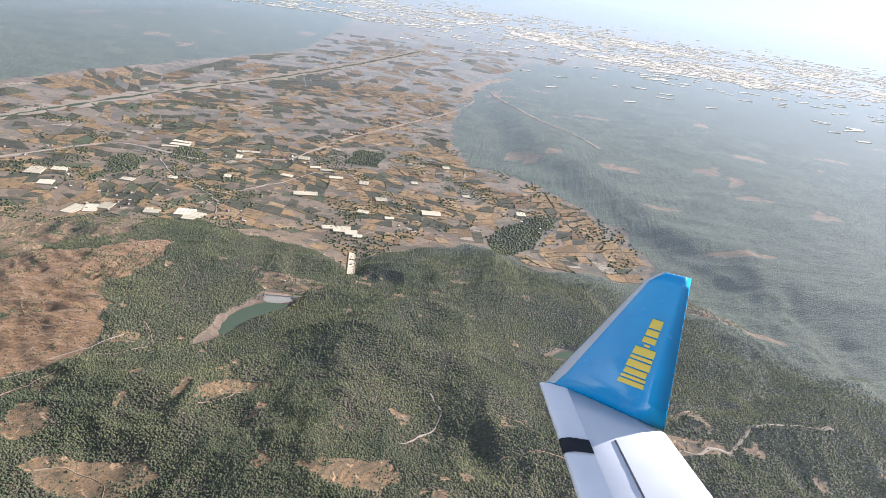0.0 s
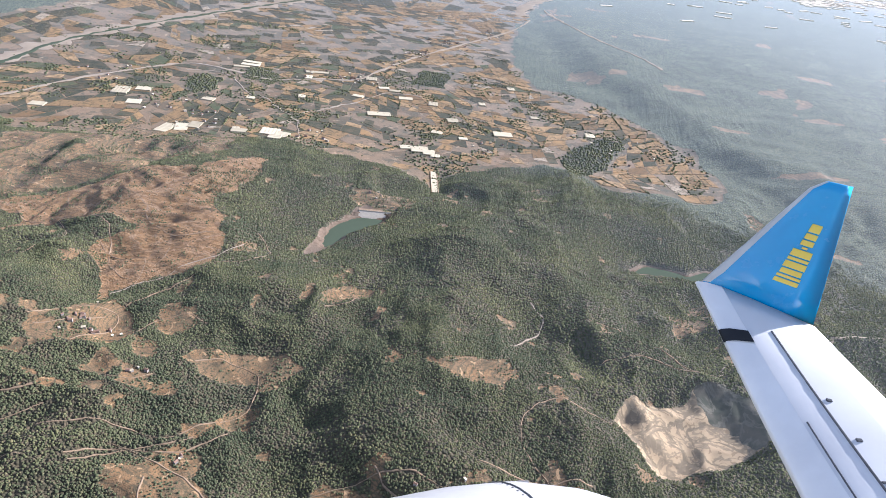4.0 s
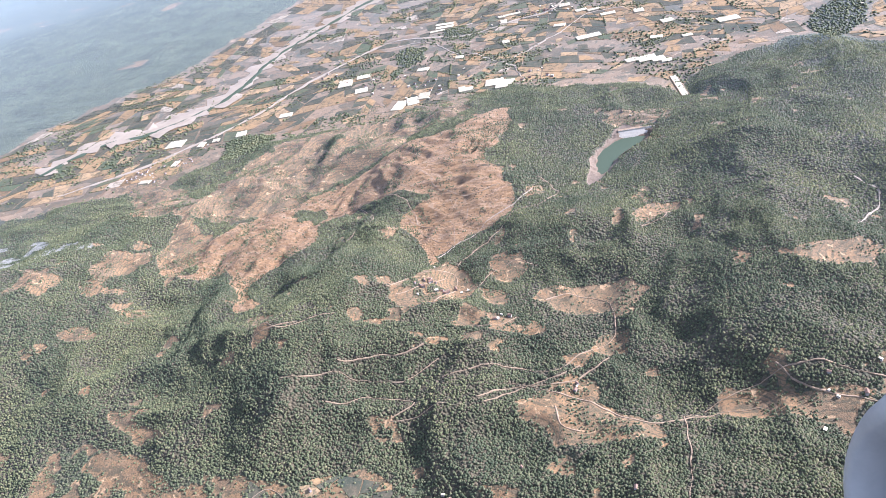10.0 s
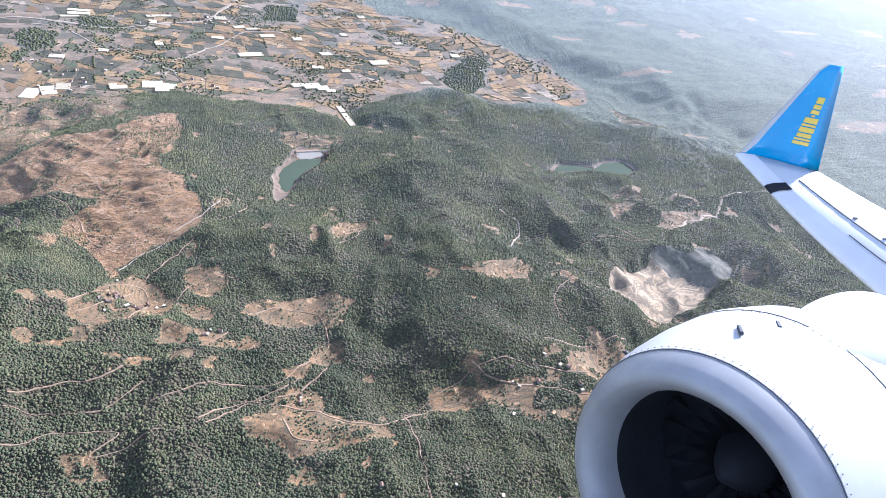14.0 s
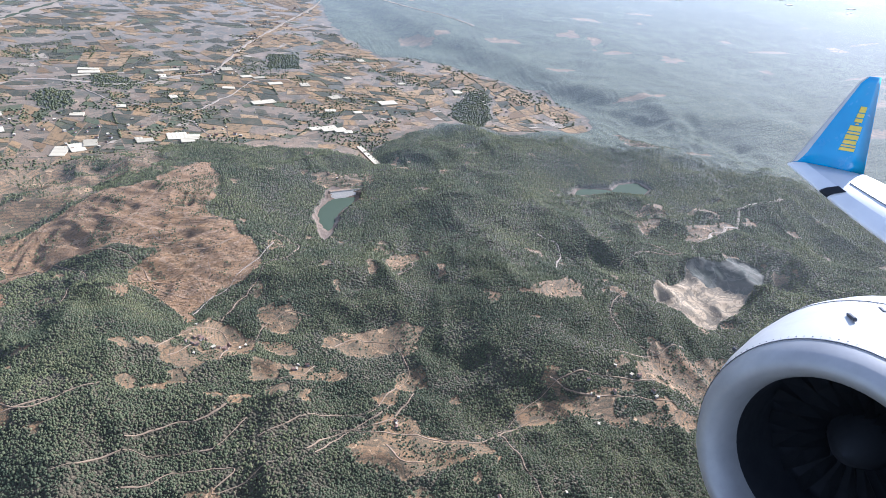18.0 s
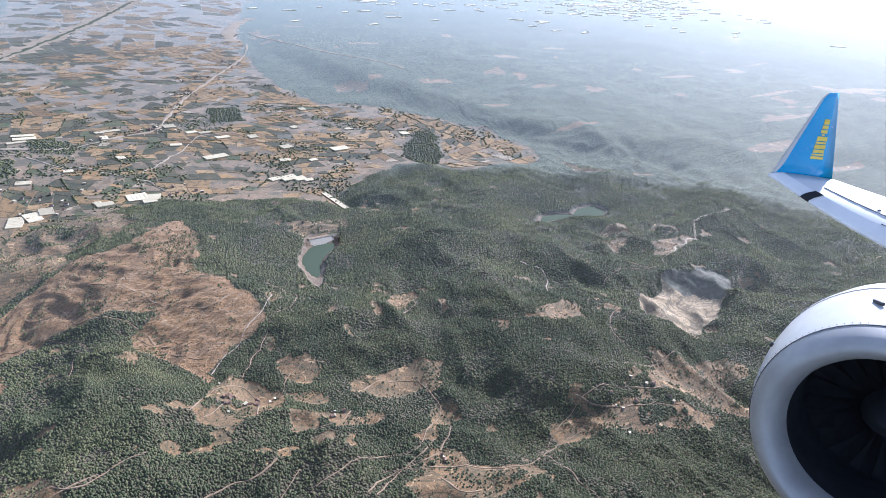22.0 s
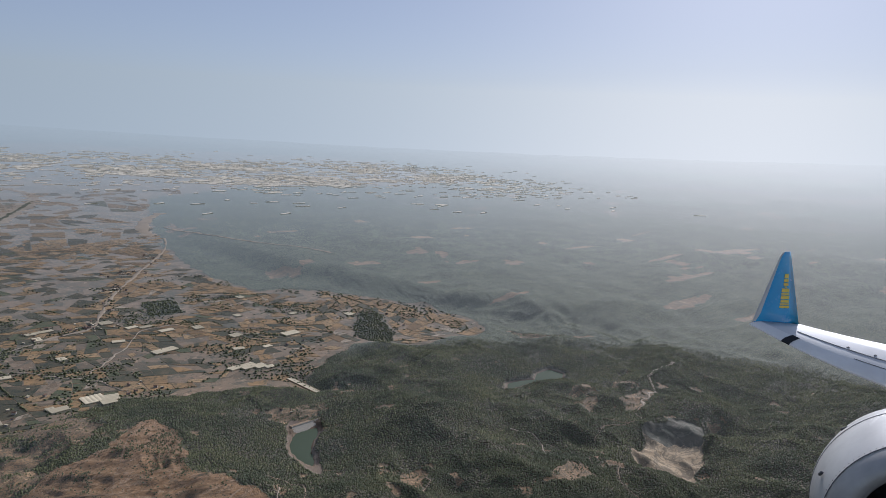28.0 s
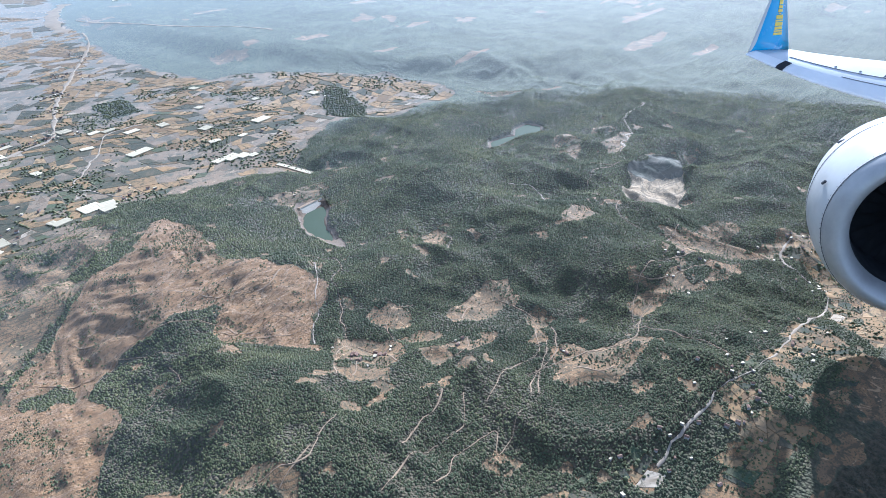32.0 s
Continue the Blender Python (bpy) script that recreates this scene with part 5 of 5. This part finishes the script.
def build_wing():
    wing = tagged(new("aircraft_wing"), "pale grey airliner wing with polished leading edge and blue upturned winglet", "aircraft wing")
    up = Vector((0, 0, 1))
    S = [i / 20 for i in range(21)]
    sections = [aerofoil(lead(s), trail(s), up, 1.9 + 2.4 * s) for s in S]
    part("wing_skin", skin(sections), GREY_PAINT, wing)
    slat = [aerofoil(lead(s) + Vector((-0.3, 0.1, 0)), trail(s), up, (1.9 + 2.4 * s) * 1.04) for s in S]
    part("leading_edge", skin(slat, [3, 4, 5, 6, 7]), BARE_METAL, wing, "polished metal leading edge")
    part("flap_gap", strip_on_wing(0.1, 1.0, 0.44, 0.452), LINE, wing, "thin dark panel gap")
    part("flap_gap", strip_on_wing(0.35, 1.0, 0.245, 0.252), LINE, wing, "thin dark panel gap")
    part("flap_gap", strip_on_wing(0.48, 0.485, 0.46, 0.98, 1), LINE, wing, "thin dark panel gap")
    part("tip_marking", skin([[p + Vector((-0.4, 0.1, 0.25)) for p in aerofoil(lead(s), trail(s), up, 2.6)] for s in (0.125, 0.14, 0.155)], [3, 4, 5, 6]), DARK, wing, "black patch on the leading edge")
    for i in range(7):
        s = 0.28 + i * 0.1
        part("wing_fitting", strip_on_wing(s, s + 0.006, 0.50, 0.535, 1, 0.45), LINE, wing)

    def wl(w):
        return Vector((-17.5, 156.3, 131.8)).lerp(Vector((5, 151, 175)), w)

    def wt(w):
        return Vector((15, 139, 129.5)).lerp(Vector((15, 149, 174.5)), w)

    face = (wt(0.5) - wl(0.5)).cross(wl(1) - wl(0)).normalized()
    if face.y > 0:
        face = -face
    rows = []
    for i in range(15):
        w = i / 14
        turn = min(1.0, w * 7)
        n = (up * (1 - turn) + face * turn).normalized()
        l = wl(w)
        if w > 0.93:
            l = l.lerp(wt(w), (w - 0.93) * 3.2)
        rows.append(aerofoil(l, wt(w), n, 1.7 - 0.9 * w))
    winglet = part("winglet", skin(rows), BLUE_PAINT, wing, "glossy blue winglet")
    part("winglet_edge", skin([[p + (wl(0.5) - wt(0.5)).normalized() * 0.25 + face * 0.12 for p in r] for r in rows], [4, 5, 6]), WHITE_PAINT, winglet, "white edge stripe")
    # ten yellow shapes in a row stand for the lettering
    at = 0.22
    for tall, wide in ((1.25, 0.03), (1.25, 0.018), (1.15, 0.036), (1.25, 0.045), (1.25, 0.02), (1.25, 0.05), (0.35, 0.014), (0.85, 0.036), (0.85, 0.04), (0.85, 0.058)):
        size = wide * 1.05
        quad = [(at, 0.62 - 0.1 * tall), (at + size, 0.62 - 0.1 * tall), (at + size, 0.62 + 0.1 * tall), (at, 0.62 + 0.1 * tall)]
        mid = [wl(w).lerp(wt(w), u) + face * (1.15 - 0.35 * w) for w, u in quad]
        part("letter_shape", prism([[p for p in mid], [p + face * 0.25 for p in mid]]), YELLOW_PAINT, winglet, "yellow painted mark")
        at += size + 0.012
    wing.matrix_world = Matrix.Translation((-292, -48, 242)) @ pose(0, 0, 0, 0, 0, 6.6) @ Matrix.Scale(1.09, 4) @ Matrix.Translation((346, 33, -239))
    return wing


build_wing()


def lathe(profile, turn=64, arc=(0.0, 6.28318)):
    """A surface of revolution round the x axis through (x, radius)."""
    bm = bmesh.new()
    whole = abs(arc[1] - arc[0] - 6.28318) < 0.01
    count = turn if whole else turn + 1
    rows = []
    for x, r in profile:
        rows.append([bm.verts.new((x, r * math.cos(arc[0] + (arc[1] - arc[0]) * i / turn), r * math.sin(arc[0] + (arc[1] - arc[0]) * i / turn))) for i in range(count)])
    for a, b in zip(rows, rows[1:]):
        for i in range(turn):
            j = (i + 1) % count
            bm.faces.new((a[i], b[i], b[j], a[j]))
    bmesh.ops.recalc_face_normals(bm, faces=bm.faces[:])
    for f in bm.faces:
        f.smooth = True
    return bm


def build_engine():
    R = 46.0
    engine = tagged(new("jet_engine"), "white airliner engine cowling with a grey intake lip", "jet engine")
    part("intake_lip", lathe([(-0.30 * R, 0.735 * R), (-0.18 * R, 0.75 * R), (-0.07 * R, 0.79 * R), (-0.01 * R, 0.845 * R), (0, 0.88 * R), (-0.02 * R, 0.93 * R), (-0.08 * R, 0.98 * R), (-0.2 * R, 1.03 * R)]), LIP_METAL, engine, "satin grey metal lip")
    part("cowl", lathe([(-0.2 * R, 1.032 * R), (-0.45 * R, 1.09 * R), (-0.8 * R, 1.13 * R), (-1.2 * R, 1.14 * R), (-1.6 * R, 1.08 * R), (-1.95 * R, 0.97 * R), (-2.15 * R, 0.88 * R), (-2.15 * R, 0.8 * R)]), WHITE_PAINT, engine, "white painted cowl")
    part("inlet_duct", lathe([(-0.30 * R, 0.735 * R), (-0.5 * R, 0.72 * R), (-0.95 * R, 0.73 * R), (-1.0 * R, 0.7 * R), (-1.02 * R, 0.01 * R)]), DARK, engine, "inlet duct, its shade painted near black")
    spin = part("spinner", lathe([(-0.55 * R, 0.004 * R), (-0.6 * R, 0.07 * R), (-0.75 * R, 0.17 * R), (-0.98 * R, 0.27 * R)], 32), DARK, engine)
    for i in range(20):
        a = i * 6.28318 / 20
        bm = bmesh.new()
        pts = []
        for r, tw in ((0.24, 0.9), (0.48, 0.6), (0.71, 0.35)):
            for sgn in (-1, 1):
                da, dx = sgn * 0.10 * math.cos(tw) / max(r, 0.3) * 0.6, sgn * 0.07 * math.sin(tw)
                pts.append(bm.verts.new(((-0.88 + dx) * R, r * R * math.cos(a + da), r * R * math.sin(a + da))))
        bm.faces.new((pts[0], pts[1], pts[3], pts[2]))
        bm.faces.new((pts[2], pts[3], pts[5], pts[4]))
        bmesh.ops.solidify(bm, geom=bm.faces[:], thickness=0.4)
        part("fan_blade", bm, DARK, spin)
    part("seam", lathe([(-0.205 * R, 1.034 * R), (-0.208 * R, 1.039 * R), (-0.216 * R, 1.042 * R), (-0.22 * R, 1.037 * R)]), LINE, engine, "dark seam behind the lip")
    part("seam", lathe([(-1.10 * R, 1.139 * R), (-1.104 * R, 1.143 * R), (-1.112 * R, 1.143 * R), (-1.116 * R, 1.139 * R)]), LINE, engine, "thin panel seam")
    bm = bmesh.new()
    for i in range(110):
        a = i * 6.28318 / 110
        for x, r in ((-0.245, 1.048), (-1.07, 1.143)):
            m = Matrix.Translation((x * R, r * R * math.cos(a), r * R * math.sin(a))) @ Matrix.Rotation(a, 4, "X") @ Matrix.Diagonal((0.35, 0.12, 0.35, 1))
            bmesh.ops.create_cone(bm, cap_ends=True, segments=6, radius1=1, radius2=0.8, depth=1, matrix=m)
    tagged(part("rivets", bm, LINE, engine), kind="stuff")
    # hump of the pylon on top of the cowl
    bm = bmesh.new()
    bmesh.ops.create_uvsphere(bm, u_segments=40, v_segments=20, radius=1, matrix=pose(-1.6 * R, 0.0, 0.97 * R, 0, 6, 0) @ Matrix.Diagonal((0.8 * R, 0.38 * R, 0.3 * R, 1)))
    for f in bm.faces:
        f.smooth = True
    part("pylon_fairing", bm, GREY_PAINT, engine, "pale grey fairing on top")
    for x, a, l in ((-0.62, 0.35, 0.16), (-0.95, 0.25, 0.12), (-0.55, 1.25, 0.10), (-1.3, 0.9, 0.14)):
        r = 1.125 * R
        bm = bmesh.new()
        bmesh.ops.create_cube(bm, size=1, matrix=Matrix.Rotation(a, 4, "X") @ Matrix.Translation((x * R, 0, r)) @ pose(0, 0, 0, 0, 0, 35) @ Matrix.Diagonal((l * R, 0.03 * R, 0.03 * R, 1)))
        bmesh.ops.bevel(bm, geom=bm.edges[:], offset=0.3, segments=1, affect="EDGES")
        part("vent", bm, LINE, engine, "dark vent slot")
    front = Vector((-0.915, -0.35, 0.10)).normalized()
    side = Vector((0, 0, 1)).cross(front).normalized()
    m = Matrix((front, side, front.cross(side))).transposed().to_4x4()
    engine.matrix_world = Matrix.Translation((-68, 52, 72)) @ m
    return engine


build_engine()
